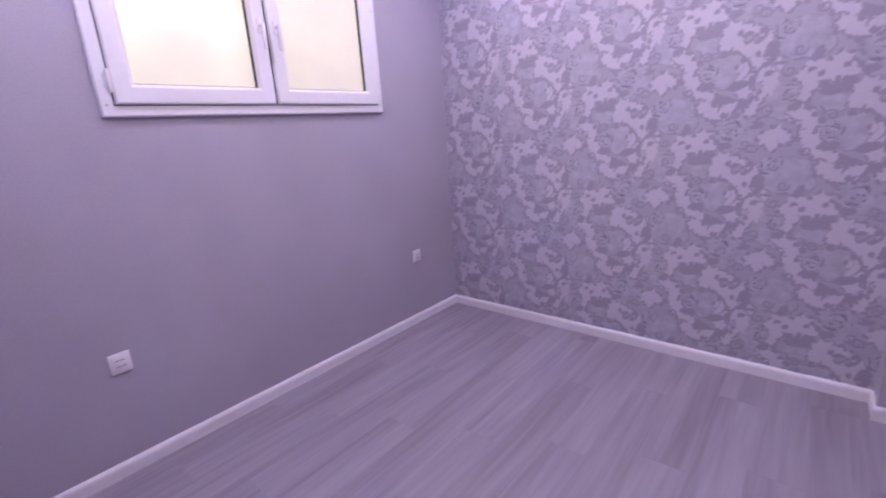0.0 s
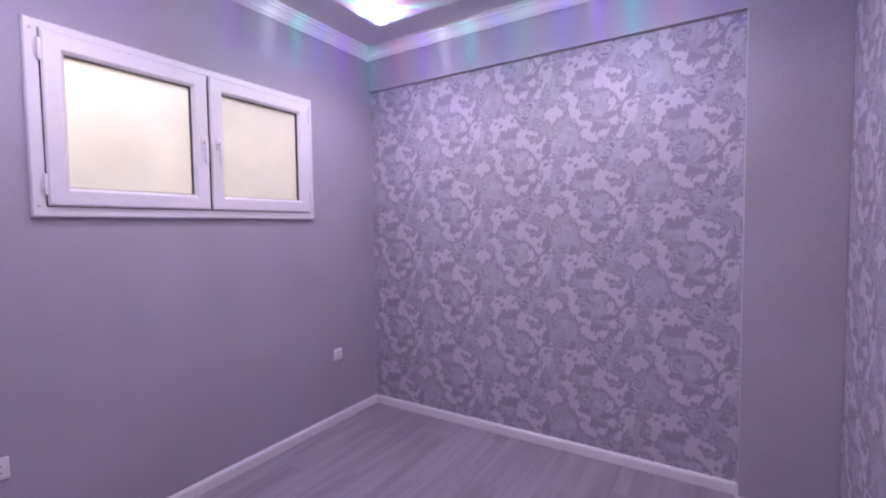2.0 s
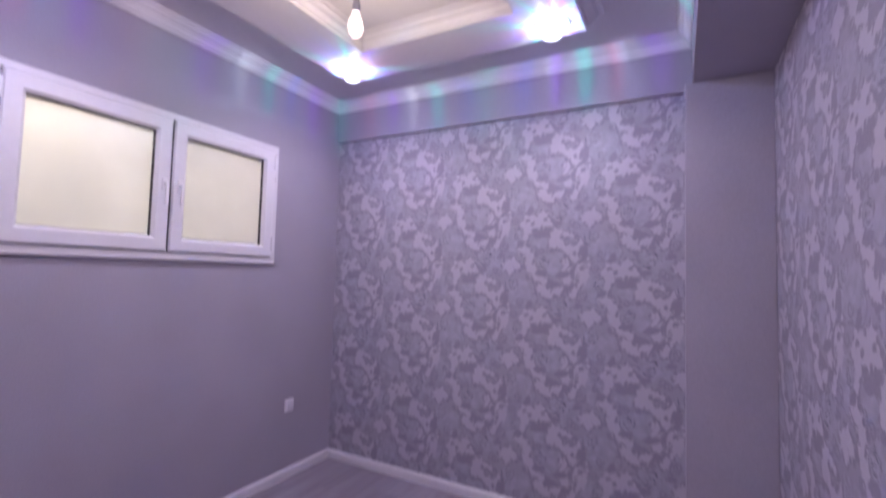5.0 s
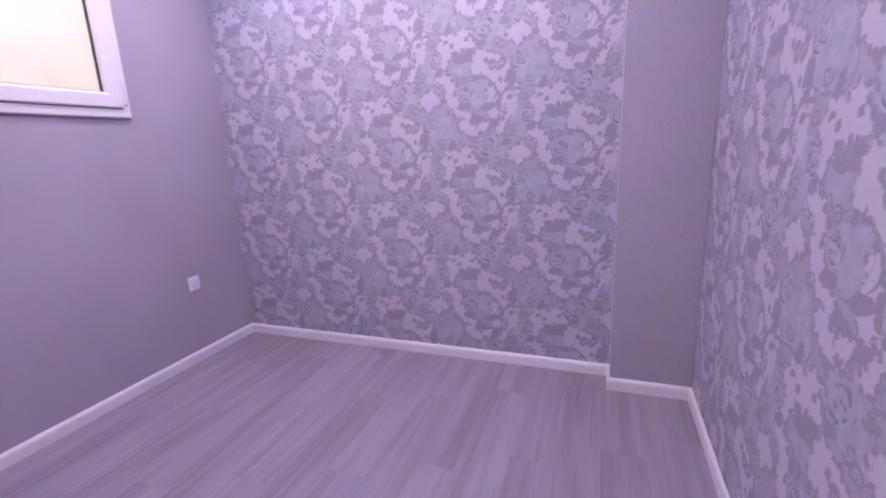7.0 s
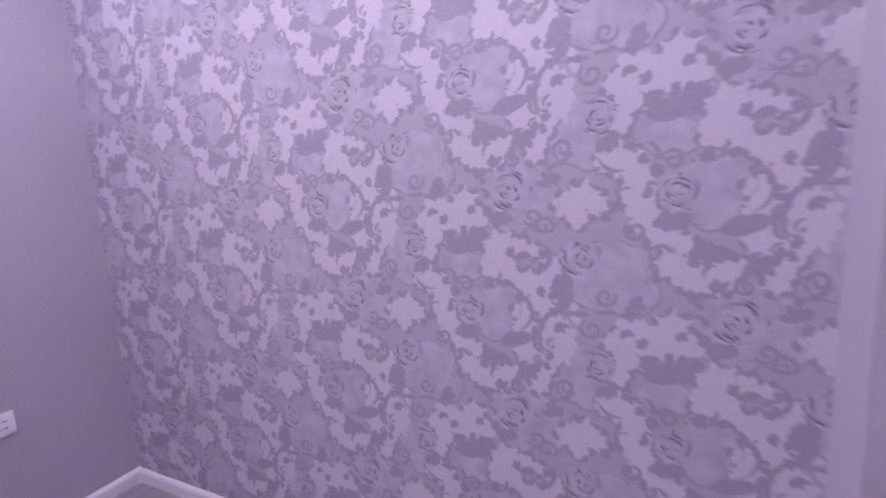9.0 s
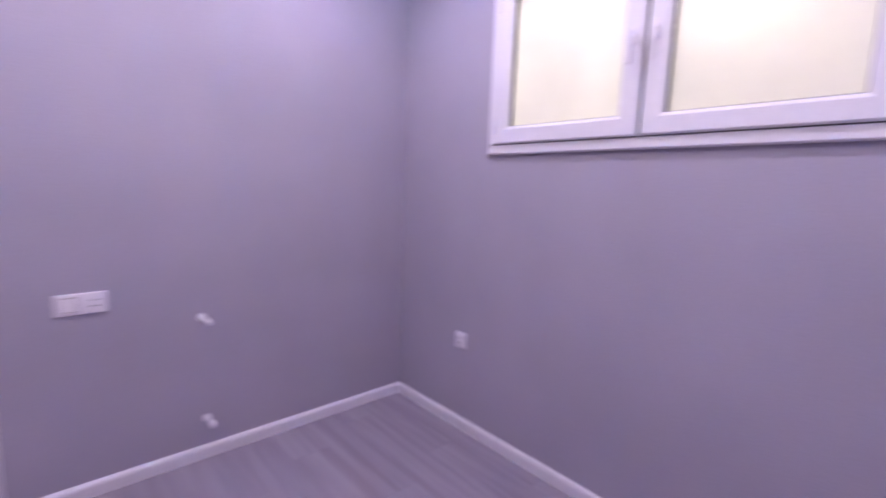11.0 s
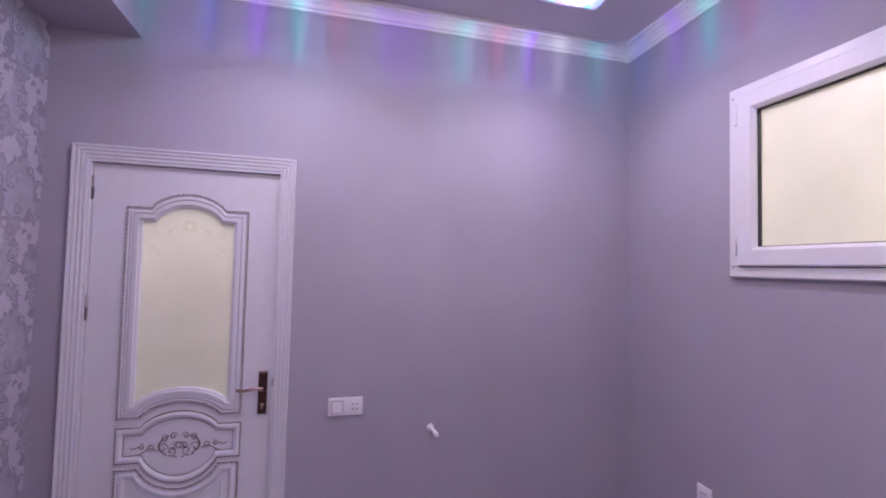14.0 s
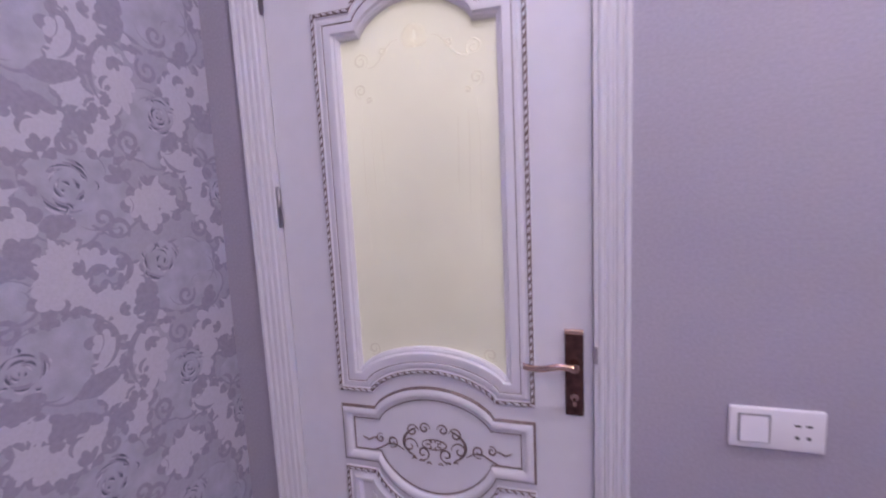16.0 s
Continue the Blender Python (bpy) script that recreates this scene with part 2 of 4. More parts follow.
bm = bmesh.new()
y0, y1, z0, z1 = WIN[0] + 0.03, WIN[1] - 0.03, WIN[2] + 0.03, WIN[3] - 0.03
for b in ((-T, 0, -T, y0, -0.12, ZC + 0.2), (-T, 0, y1, LY + T, -0.12, ZC + 0.2), (-T, 0, y0, y1, -0.12, z0), (-T, 0, y0, y1, z1, ZC + 0.2)):
    box(bm, *b)
wall_west = structure("wall_west", bm, M_WALL, "plain grey-lavender textured wallpaper wall with a window", "wall")

bm = bmesh.new()
dx0, dx1, dz = DOOR[0] - 0.012, DOOR[1] + 0.012, DOOR[2] + 0.012
for b in ((0, dx0, -T, 0, -0.12, ZC + 0.2), (dx1, WX, -T, 0, -0.12, ZC + 0.2), (dx0, dx1, -T, 0, dz, ZC + 0.2)):
    box(bm, *b)
wall_south = structure("wall_south", bm, M_WALL, "plain grey-lavender textured wallpaper wall with a door", "wall")

bm = bmesh.new()
box(bm, 0, WX + T, LY, LY + T, -0.12, ZC + 0.2)
wall_north = structure("wall_north", bm, M_PAPER, "wall papered with pale leaves and grey roses", "wall")
bm = bmesh.new()
box(bm, WX, WX + T, -T, LY, -0.12, ZC + 0.2)
wall_east = structure("wall_east", bm, M_PAPER, "wall papered with pale leaves and grey roses", "wall")

bm = bmesh.new()
box(bm, COL_X, WX, COL_Y, LY, 0.0, BEAM_Z, 0.004)
strip_bm = bmesh.new()
box(strip_bm, COL_X - 0.0025, COL_X - 0.0002, COL_Y + 0.001, LY, 0.0, BEAM_Z)
column = structure("column", bm, M_WALL, "square corner pillar in plain grey-lavender wallpaper", "pillar")
part("paper_strip", strip_bm, M_LEAF, column, "pale unpatterned strip of paper")
bm = bmesh.new()
box(bm, 0, BEAM_X, BEAM_Y, LY, BEAM_Z, ZC, 0.003)
beam_north = structure("beam_north", bm, M_WALL, "shallow grey-lavender beam above the patterned wallpaper", "beam")
bm = bmesh.new()
box(bm, BEAM_X, WX, 0, LY, BEAM_Z, ZC + 0.01, 0.003)
beam_east = structure("beam_east", bm, M_WALL, "deep boxed beam in plain grey-lavender wallpaper", "beam")

# the ceiling with its dropped square and the recess in it, one mesh
bm = bmesh.new()
px0, px1, py0, py1, pz = PANEL
rx0, rx1, ry0, ry1, rz = RECESS
loft(bm, [rect_ring((0, BEAM_X, 0, BEAM_Y), 0.0, ZC), rect_ring(PANEL, -0.075, ZC), rect_ring(PANEL, -0.075, ZC - 0.02),
          rect_ring(PANEL, -0.055, ZC - 0.03), rect_ring(PANEL, -0.045, ZC - 0.06), rect_ring(PANEL, -0.02, ZC - 0.085),
          rect_ring(PANEL, -0.015, ZC - 0.105), rect_ring(PANEL, 0.0, ZC - 0.105), rect_ring(PANEL, 0.0, pz),
          rect_ring(RECESS, 0.0, pz), rect_ring(RECESS, 0.0, pz + 0.012), rect_ring(RECESS, 0.012, pz + 0.02),
          rect_ring(RECESS, 0.022, pz + 0.04), rect_ring(RECESS, 0.045, pz + 0.055), rect_ring(RECESS, 0.05, pz + 0.068),
          rect_ring(RECESS, 0.07, pz + 0.07), rect_ring(RECESS, 0.07, rz)])
bm.verts.ensure_lookup_table()
bm.faces.new(bm.verts[-4:])
r0 = (-T, WX + T, -T, LY + T)
box(bm, *r0, ZC + 0.2, ZC + 0.3)
ceiling = structure("ceiling", bm, M_PLASTER, "white plaster ceiling with a dropped square and a lit recess", "ceiling")

# cornice round the walls
bm = bmesh.new()
C = (0, BEAM_X, 0, BEAM_Y)
loft(bm, [rect_ring(C, 0.0005, 2.912), rect_ring(C, 0.012, 2.914), rect_ring(C, 0.014, 2.926), rect_ring(C, 0.022, 2.932),
          rect_ring(C, 0.026, 2.95), rect_ring(C, 0.042, 2.968), rect_ring(C, 0.056, 2.974), rect_ring(C, 0.058, 2.984),
          rect_ring(C, 0.074, 2.988), rect_ring(C, 0.078, 2.9985)])
cornice = structure("cornice", bm, M_GYPSUM, "white moulded plaster cornice where walls meet ceiling", "cornice")

# baseboards, one per run
def baseboard(points):
    """points: the run along the wall's foot; the room lies on its left hand."""
    prof = [(0.0, 0.0), (0.014, 0.0), (0.014, 0.05), (0.011, 0.060), (0.006, 0.066), (0.0, BASE_H)]
    rows = []
    n = len(points)
    for i, p in enumerate(points):
        p = Vector(p)
        d0 = (p - Vector(points[i - 1])).normalized() if i else (Vector(points[1]) - p).normalized()
        d1 = (Vector(points[i + 1]) - p).normalized() if i < n - 1 else d0
        n0, n1 = Vector((-d0.y, d0.x)), Vector((-d1.y, d1.x))
        m = (n0 + n1) / (1 + n0.dot(n1))
        rows.append([(p.x + m.x * d, p.y + m.y * d, z) for d, z in prof])
    bm = bmesh.new()
    made = loft(bm, rows, closed=False)
    bm.faces.new(made[0])
    bm.faces.new(made[-1])
    return structure("baseboard", bm, M_TRIM, "low white painted baseboard along the wall foot", "baseboard")


TRIM_X0, TRIM_X1, TRIM_Z = 1.951, 2.918, 2.132
baseboard([(TRIM_X1, 0), (WX, 0), (WX, COL_Y), (COL_X, COL_Y), (COL_X, LY), (0, LY), (0, 0), (TRIM_X0, 0)])

# lit space behind the window and hall behind the door
def recess_room(name, x0, x1, y0, y1, z0, z1, open_side, label):
    bm = bmesh.new()
    sides = {"-x": (x0 - 0.05, x0, y0, y1, z0, z1), "+x": (x1, x1 + 0.05, y0, y1, z0, z1), "-y": (x0, x1, y0 - 0.05, y0, z0, z1),
             "+y": (x0, x1, y1, y1 + 0.05, z0, z1), "-z": (x0 - 0.05, x1 + 0.05, y0 - 0.05, y1 + 0.05, z0 - 0.05, z0),
             "+z": (x0 - 0.05, x1 + 0.05, y0 - 0.05, y1 + 0.05, z1, z1 + 0.05)}
    for side, b in sides.items():
        if side != open_side:
            box(bm, *b)
    return structure(name, bm, M_HALL, label, "room")


recess_room("wall_corridor", -1.3, -T - 0.001, 0.2, 2.9, 0.6, 2.75, "+x", "plain cream walls of the lit space behind the window")
recess_room("wall_hall", 1.3, 3.15, -1.6, -T - 0.001, 0.0, 2.6, "+y", "plain cream walls of the lit hall behind the door")
lamp("corridor_lamp", "AREA", (-0.85, 1.25, 2.70), 9.0, (0.96, 1.0, 0.84), 0.4)
lamp("hall_lamp", "AREA", (2.3, -1.35, 2.2), 5.3, (0.97, 0.985, 0.89), 0.8, (60, 0, 0))

# ---- window: fixed frame, two sashes with hinges and handles, frosted panes
def frame_ring(bm, y0, y1, z0, z1, width, x0, x1, chamfer=0.006):
    """An upright four-sided frame in the plane of the west wall, proud from x0 to x1."""
    def ring(d, x):
        return [(x, y0 + d, z0 + d), (x, y1 - d, z0 + d), (x, y1 - d, z1 - d), (x, y0 + d, z1 - d)]
    loft(bm, [ring(0, x0), ring(0, x1 - chamfer), ring(chamfer, x1), ring(width - chamfer * 2, x1), ring(width, x1 - chamfer * 2), ring(width, x0), ring(0, x0)])
    return bm


window = thing("window_1", (0, (WIN[0] + WIN[1]) / 2, WIN[2]), "white plastic two-sash window with closed frosted panes", "window", kind="structure")
part("window_frame", frame_ring(bmesh.new(), *WIN, 0.066, -0.09, 0.028), M_PVC, window)


def sash(y0, y1, hinge_y, handle_y, glass):
    z0, z1 = 1.642, 2.402
    s = part("sash", frame_ring(bmesh.new(), y0, y1, z0, z1, glass[0] - y0 if hinge_y < handle_y else y1 - glass[1], -0.03, 0.046, 0.007), M_PVC, window)
    part("pane", box(bmesh.new(), -0.004, 0.004, y0 + 0.05, y1 - 0.05, z0 + 0.05, z1 - 0.05), M_FROST, s, "cream frosted glass pane").visible_shadow = False
    w = glass[0] - y0 if hinge_y < handle_y else y1 - glass[1]
    # dark strip stands in for the reveal's shade round the pane
    part("seal", frame_ring(bmesh.new(), y0 + w - 0.004, y1 - w + 0.004, z0 + w - 0.004, z1 - w + 0.004, 0.008, 0.004, 0.022, 0.001), M_EDGE_SHADE, s, "dark strip standing in for shade at the pane's edge")
    # shadow line that the proud sash casts, built as a dark strip
    part("sash_gap", frame_ring(bmesh.new(), y0 - 0.0045, y1 + 0.0045, z0 - 0.0045, z1 + 0.0045, 0.006, 0.020, 0.0295, 0.0005), M_EDGE_SHADE, s, "dark strip standing in for the shadow line round the sash")
    for hz in (1.735, 2.315):
        bm = bmesh.new()
        rod(bm, (0.041, hinge_y, hz - 0.04), (0.041, hinge_y, hz + 0.04), 0.0085)
        rod(bm, (0.041, hinge_y, hz - 0.046), (0.041, hinge_y, hz - 0.04), 0.006, 0.0085)
        rod(bm, (0.041, hinge_y, hz + 0.04), (0.041, hinge_y, hz + 0.046), 0.0085, 0.006)
        box(bm, 0.026, 0.035, hinge_y - 0.014, hinge_y + 0.014, hz - 0.03, hz + 0.03, 0.003)
        part("hinge", bm, M_PVC, s, smooth=True)
    bm = bmesh.new()
    box(bm, 0.045, 0.056, handle_y - 0.014, handle_y + 0.014, 1.985, 2.055, 0.005, 3)
    rod(bm, (0.054, handle_y, 2.02), (0.082, handle_y, 2.02), 0.009)
    box(bm, 0.076, 0.090, handle_y - 0.010, handle_y + 0.010, 1.905, 2.032, 0.005, 3)
    part("handle", bm, M_PLASTIC, s, "white plastic window handle", smooth=True)


sash(0.802, 1.533, 0.795, 1.497, (0.884, 1.434))
sash(1.547, 2.262, 2.268, 1.584, (1.625, 2.182))
bm = bmesh.new()
for hy, hz in ((2.288, 1.66), (2.288, 2.38), (2.285, 2.2), (0.772, 1.64), (0.772, 2.40)):
    rod(bm, (0.027, hy, hz), (0.0305, hy, hz), 0.005, sides=10)
part("screw_cap", bm, M_STEEL, window)


# ---- door
XC = 2.4405


def outline(half, top, rise, bottom, drop, inset=0.0, steps=9):
    """Loop of (x, z): a panel with square shoulders whose top and bottom bow; from lower left, anticlockwise as seen from the room."""
    half, top, bottom = half - inset, top - inset, bottom + inset
    spans = []
    for bulge, outward in ((drop, drop < 0), (rise, rise > 0)):
        spans.append(min(0.165 - 0.3 * inset if outward else 0.165 + 0.46 * inset, half - 0.003))

    def wave(x, sh):
        u = abs(x) / sh
        return 0.0 if u >= 1 else (1 - u * u) ** 0.72

    def across(sh):
        return ([-half, -(half + sh) / 2] + [-sh * cos(pi * i / (2 * steps)) for i in range(steps)]
                + [sh * sin(pi * i / (2 * steps)) for i in range(steps + 1)] + [(half + sh) / 2, half])
    lower = [(XC + x, bottom + drop * wave(x, spans[0])) for x in across(spans[0])]
    upper = [(XC + x, top + rise * wave(x, spans[1])) for x in reversed(across(spans[1]))]
    side = 6
    right = [(XC + half, bottom + (top - bottom) * i / side) for i in range(1, side)]
    left = [(XC - half, top + (bottom - top) * i / side) for i in range(1, side)]
    return lower + right + upper + left


def squared(loop, x0, x1, z0, z1, half, top, bottom):
    """The loop's points thrown out onto a rectangle, corners to corners."""
    out = []
    k = len(loop)
    n = (k - 10) // 2
    for i in range(k):
        x = loop[i][0]
        u = (x - (XC - half)) / (2 * half)
        if i < n:
            out.append((x0 + u * (x1 - x0), z0))
        elif i < n + 5:
            out.append((x1, z0 + (z1 - z0) * (i - n + 1) / 6))
        elif i < 2 * n + 5:
            out.append((x0 + u * (x1 - x0), z1))
        else:
            out.append((x0, z1 + (z0 - z1) * (i - 2 * n - 4) / 6))
    return out


FACE = -0.011       # plane of the leaf's room side


def raised(bm, dims, profile):
    """A moulding that follows a panel's outline: profile of (inset, height over the leaf)."""
    loft(bm, [[(x, FACE + h, z) for x, z in outline(*dims, inset=d)] for d, h in profile])
    return bm


door = thing("door_1", (XC, FACE, 0), "closed white lacquered panel door with an arched frosted pane", "door", kind="structure")
G_DIMS = (0.2735, 1.864, 0.073, 0.864, 0.066)
M_DIMS = (0.2665, 0.826, 0.070, 0.664, -0.105)
L_DIMS = (0.2715, 0.648, -0.105, 0.155, 0.0)
GLASS_IN = 0.073
bm = bmesh.new()
loop = outline(*G_DIMS, inset=GLASS_IN)
half, top, bottom = G_DIMS[0] - GLASS_IN, G_DIMS[1] - GLASS_IN, G_DIMS[3] + GLASS_IN
rim = squared(loop, DOOR[0] + 0.003, DOOR[1] - 0.003, 0.017, DOOR[2] - 0.003, half, top, bottom)
loft(bm, [[(x, FACE, z) for x, z in loop], [(x, FACE, z) for x, z in rim], [(x, FACE - 0.04, z) for x, z in rim],
          [(x, FACE - 0.04, z) for x, z in loop], [(x, FACE, z) for x, z in loop]])
leaf = part("door_leaf", bm, M_DOOR, door, "smooth white lacquered leaf")
bm = bmesh.new()
v = [bm.verts.new((x, FACE - 0.012, z)) for x, z in outline(*G_DIMS, inset=GLASS_IN - 0.008)]
w = [bm.verts.new((x, FACE - 0.018, z)) for x, z in outline(*G_DIMS, inset=GLASS_IN - 0.008)]
bm.faces.new(v), bm.faces.new(w[::-1])
for i in range(len(v)):
    bm.faces.new((v[i], v[i - 1], w[i - 1], w[i]))
pane = part("pane", bm, M_FROST, door, "cream frosted glass with faint etched scrolls")
pane.visible_shadow = False
part("glazing_moulding", raised(bmesh.new(), G_DIMS, [(0.004, -0.001), (0.006, 0.007), (0.016, 0.0075), (0.019, 0.003), (0.024, 0.004), (0.028, 0.0095), (0.036, 0.0105), (0.038, 0.0075), (0.046, 0.0085),
                                                     (0.055, 0.0105), (0.060, 0.010), (0.064, 0.004), (0.069, 0.003), (0.074, -0.003), (0.075, -0.012)]), M_DOOR, door, smooth=True)
part("oval_moulding", raised(bmesh.new(), M_DIMS, [(0.0, -0.001), (0.002, 0.006), (0.008, 0.0105), (0.017, 0.012), (0.024, 0.009), (0.029, 0.003), (0.034, 0.0025), (0.037, -0.001)]), M_DOOR, door, smooth=True)
part("lower_moulding", raised(bmesh.new(), L_DIMS, [(0.004, -0.001), (0.006, 0.007), (0.016, 0.0075), (0.019, 0.003), (0.026, 0.005), (0.034, 0.011), (0.044, 0.010), (0.050, 0.002), (0.054, -0.001)]), M_DOOR, door, smooth=True)
part("lower_field", raised(bmesh.new(), L_DIMS, [(0.078, -0.001), (0.080, 0.003), (0.083, 0.003), (0.085, -0.001)]), M_DOOR, door)


def rope(bm, dims, inset, pitch, wide, h):
    """Short slanted beads set one after another along a panel's outline."""
    pts = [Vector((x, 0, z)) for x, z in outline(*dims, inset=inset, steps=14)]
    pts.append(pts[0])
    gone, step = 0.0, 0.0
    for a, b in zip(pts, pts[1:]):
        d = (b - a).length
        while step <= gone + d:
            p = a.lerp(b, (step - gone) / max(d, 1e-9))
            t = (b - a).normalized()
            s = Vector((-t.z, 0, t.x))
            q = [p + t * e * pitch * 0.32 + s * f * wide / 2 + t * f * pitch * 0.22 for e, f in ((-1, -1), (1, -1), (1, 1), (-1, 1))]
            lo = [bm.verts.new((c.x, FACE + h - 0.004, c.z)) for c in q]
            hi = [bm.verts.new(((c.x * 0.8 + p.x * 0.2), FACE + h + 0.0015, (c.z * 0.8 + p.z * 0.2))) for c in q]
            bm.faces.new(hi)
            for i in range(4):
                bm.faces.new((lo[i], lo[(i + 1) % 4], hi[(i + 1) % 4], hi[i]))
            step += pitch
        gone += d
    return bm


for dims in (G_DIMS, L_DIMS):
    part("rope_beading", rope(bmesh.new(), dims, 0.011, 0.019, 0.0058, 0.0085), M_DOOR, door, "white rope beading set in gilt")
    part("gilt_line", raised(bmesh.new(), dims, [(0.0055, 0.006), (0.0065, 0.0082), (0.0155, 0.0082), (0.0165, 0.006)]), M_GOLD, door, "brownish antique gilt line")
part("gilt_line", raised(bmesh.new(), M_DIMS, [(-0.0022, -0.001), (-0.002, 0.002), (0.002, 0.0072), (0.0035, 0.0075)]), M_GOLD, door, "brownish antique gilt line")
part("gilt_line", raised(bmesh.new(), M_DIMS, [(0.033, -0.001), (0.0335, 0.0032), (0.036, 0.0030), (0.0365, -0.001)]), M_GOLD, door, "faint gilt line")
part("gilt_line", raised(bmesh.new(), G_DIMS, [(0.0365, 0.0068), (0.0368, 0.0088), (0.0385, 0.0086), (0.0395, 0.0068)]), M_GOLD, door, "faint gilt line")


def stroke(bm, pts, wide, at, thick=0.0025, swap=None):
    """A raised ribbon with tapering ends along points (x, z)."""
    k = len(pts)
    rows = []
    for i, (x, z) in enumerate(pts):
        a, b = pts[max(i - 1, 0)], pts[min(i + 1, k - 1)]
        t = Vector((b[0] - a[0], b[1] - a[1]))
        t = t.normalized() if t.length else Vector((1, 0))
        w = wide * (0.25 + 0.75 * sin(pi * (i + 0.6) / (k + 0.2))) / 2
        s = Vector((-t.y, t.x)) * w
        rows.append([(x - s.x, at, z - s.y), (x - s.x * 0.5, at + thick, z - s.y * 0.5), (x + s.x * 0.5, at + thick, z + s.y * 0.5), (x + s.x, at, z + s.y)])
    loft(bm, rows, closed=False)
    return bm


def spiral(cx, cz, r, turns, start, hand=1, n=16, tail=0.0, tail_turn=0.0):
    pts = []
    for i in range(n + 1):
        u = i / n
        a = start + hand * turns * 2 * pi * u
        rr = r * (0.18 + 0.82 * u)
        pts.append((cx + rr * cos(a), cz + rr * sin(a)))
    return pts


# carved scrolls on the oval panel
bm = bmesh.new()
OZ = 0.734
for m in (-1, 1):
    for ox, oz, r, turns, st in ((0.052, 0.028, 0.016, 1.4, 0.5), (0.060, -0.008, 0.020, 1.2, 2.0), (0.028, -0.022, 0.018, 1.3, 3.4), (0.022, 0.036, 0.014, 1.3, 1.2),
                                 (0.104, -0.004, 0.015, 1.4, 2.6), (0.134, 0.001, 0.012, 1.3, 0.2)):
        stroke(bm, [(XC + m * (x), OZ + z) for x, z in spiral(ox, oz, r, turns, st)], 0.0052, FACE - 0.0005)
    stroke(bm, [(XC + m * (0.075 * cos(a)), OZ + 0.043 * sin(a)) for a in [(-0.9 + 1.9 * i / 10) for i in range(11)]], 0.008, FACE - 0.0005)
    stroke(bm, [(XC + m * (0.075 + 0.02 * i), OZ - 0.02 + 0.012 * sin(i * 1.1)) for i in range(6)], 0.0045, FACE - 0.0005)
    stroke(bm, [(XC + m * (0.14 + 0.008 * i), OZ - 0.002 + 0.004 * sin(i * 1.5)) for i in range(6)], 0.005, FACE - 0.0005)
    for k in range(3):
        stroke(bm, [(XC + m * (0.008 + 0.018 * k + 0.004 * i), OZ - 0.046 + 0.004 * k + 0.003 * sin(i)) for i in range(4)], 0.005, FACE - 0.0005)
stroke(bm, [(XC + 0.03 * cos(a), OZ + 0.012 * sin(a)) for a in [2 * pi * i / 14 for i in range(15)]], 0.004, FACE - 0.0005)
for a in range(7):
    stroke(bm, [(XC + (0.008 + 0.004 * i) * cos(a * 0.9), OZ + (0.005 + 0.003 * i) * sin(a * 0.9)) for i in range(4)], 0.005, FACE - 0.0005)
for v in bm.verts:
    v.co.x, v.co.z = XC + 1.16 * (v.co.x - XC), OZ + 1.22 * (v.co.z - OZ)
part("carved_scroll", bm, M_GOLD, door, "carved scrollwork rubbed with brown gilt")
for m in (-1, 1):
    bm = bmesh.new()
    ex, ez = XC + m * 0.182, 0.236
    stroke(bm, [(ex, ez + 0.085 - 0.0105 * i) for i in range(9)], 0.006, FACE - 0.0005)
    stroke(bm, [(ex - m * (0.006 + 0.013 * i), ez - 0.012) for i in range(10)], 0.005, FACE - 0.0005)
    for k, (qx, qz) in enumerate(((0.004, 0.034), (0.0, 0.012), (-0.014, -0.002), (-0.034, -0.008), (0.006, 0.060), (-0.056, -0.010))):
        stroke(bm, [(ex + m * x, ez + z) for x, z in spiral(qx, qz, 0.0105, 1.25, 1.1 * k)], 0.0055, FACE - 0.0005)
    part("corner_scroll", bm, M_GOLD, door, "carved corner scroll rubbed with brown gilt")

# etched scrolls on the pane
bm = bmesh.new()
for m in (-1, 1):
    for cx, cz, r, st, hand in ((0.145, 1.735, 0.021, 0.4, 1), (0.150, 1.665, 0.018, 2.2, -1), (0.085, 1.752, 0.010, 1.0, 1), (0.128, 1.64, 0.008, 0, 1), (0.16, 0.99, 0.02, 2, 1)):
        stroke(bm, [(XC + m * x, z) for x, z in spiral(cx, cz, r, 1.6, st, hand, 22)], 0.0055, FACE - 0.0115, 0.0006)
    stroke(bm, [(XC + m * (0.045 + 0.016 * i), 1.775 - 0.012 * i + 0.008 * sin(i * 1.3)) for i in range(6)], 0.005, FACE - 0.0115, 0.0006)
    for k in range(3):
        stroke(bm, [(XC + m * (0.15 - 0.026 * k + 0.003 * sin(i * 0.5 + k)), 1.62 - 0.02 * k - 0.045 * i) for i in range(9 - 2 * k)], 0.0016, FACE - 0.0115, 0.0004)
    stroke(bm, [(XC + m * (0.0 + 0.02 * sin(pi * i / 8)), 1.80 - 0.006 * i + 0.004 * sin(i)) for i in range(9)], 0.030, FACE - 0.0115, 0.0006)
part("etched_scroll", bm, M_FROST_MARK, pane, "faint etched scroll pattern").visible_shadow = False

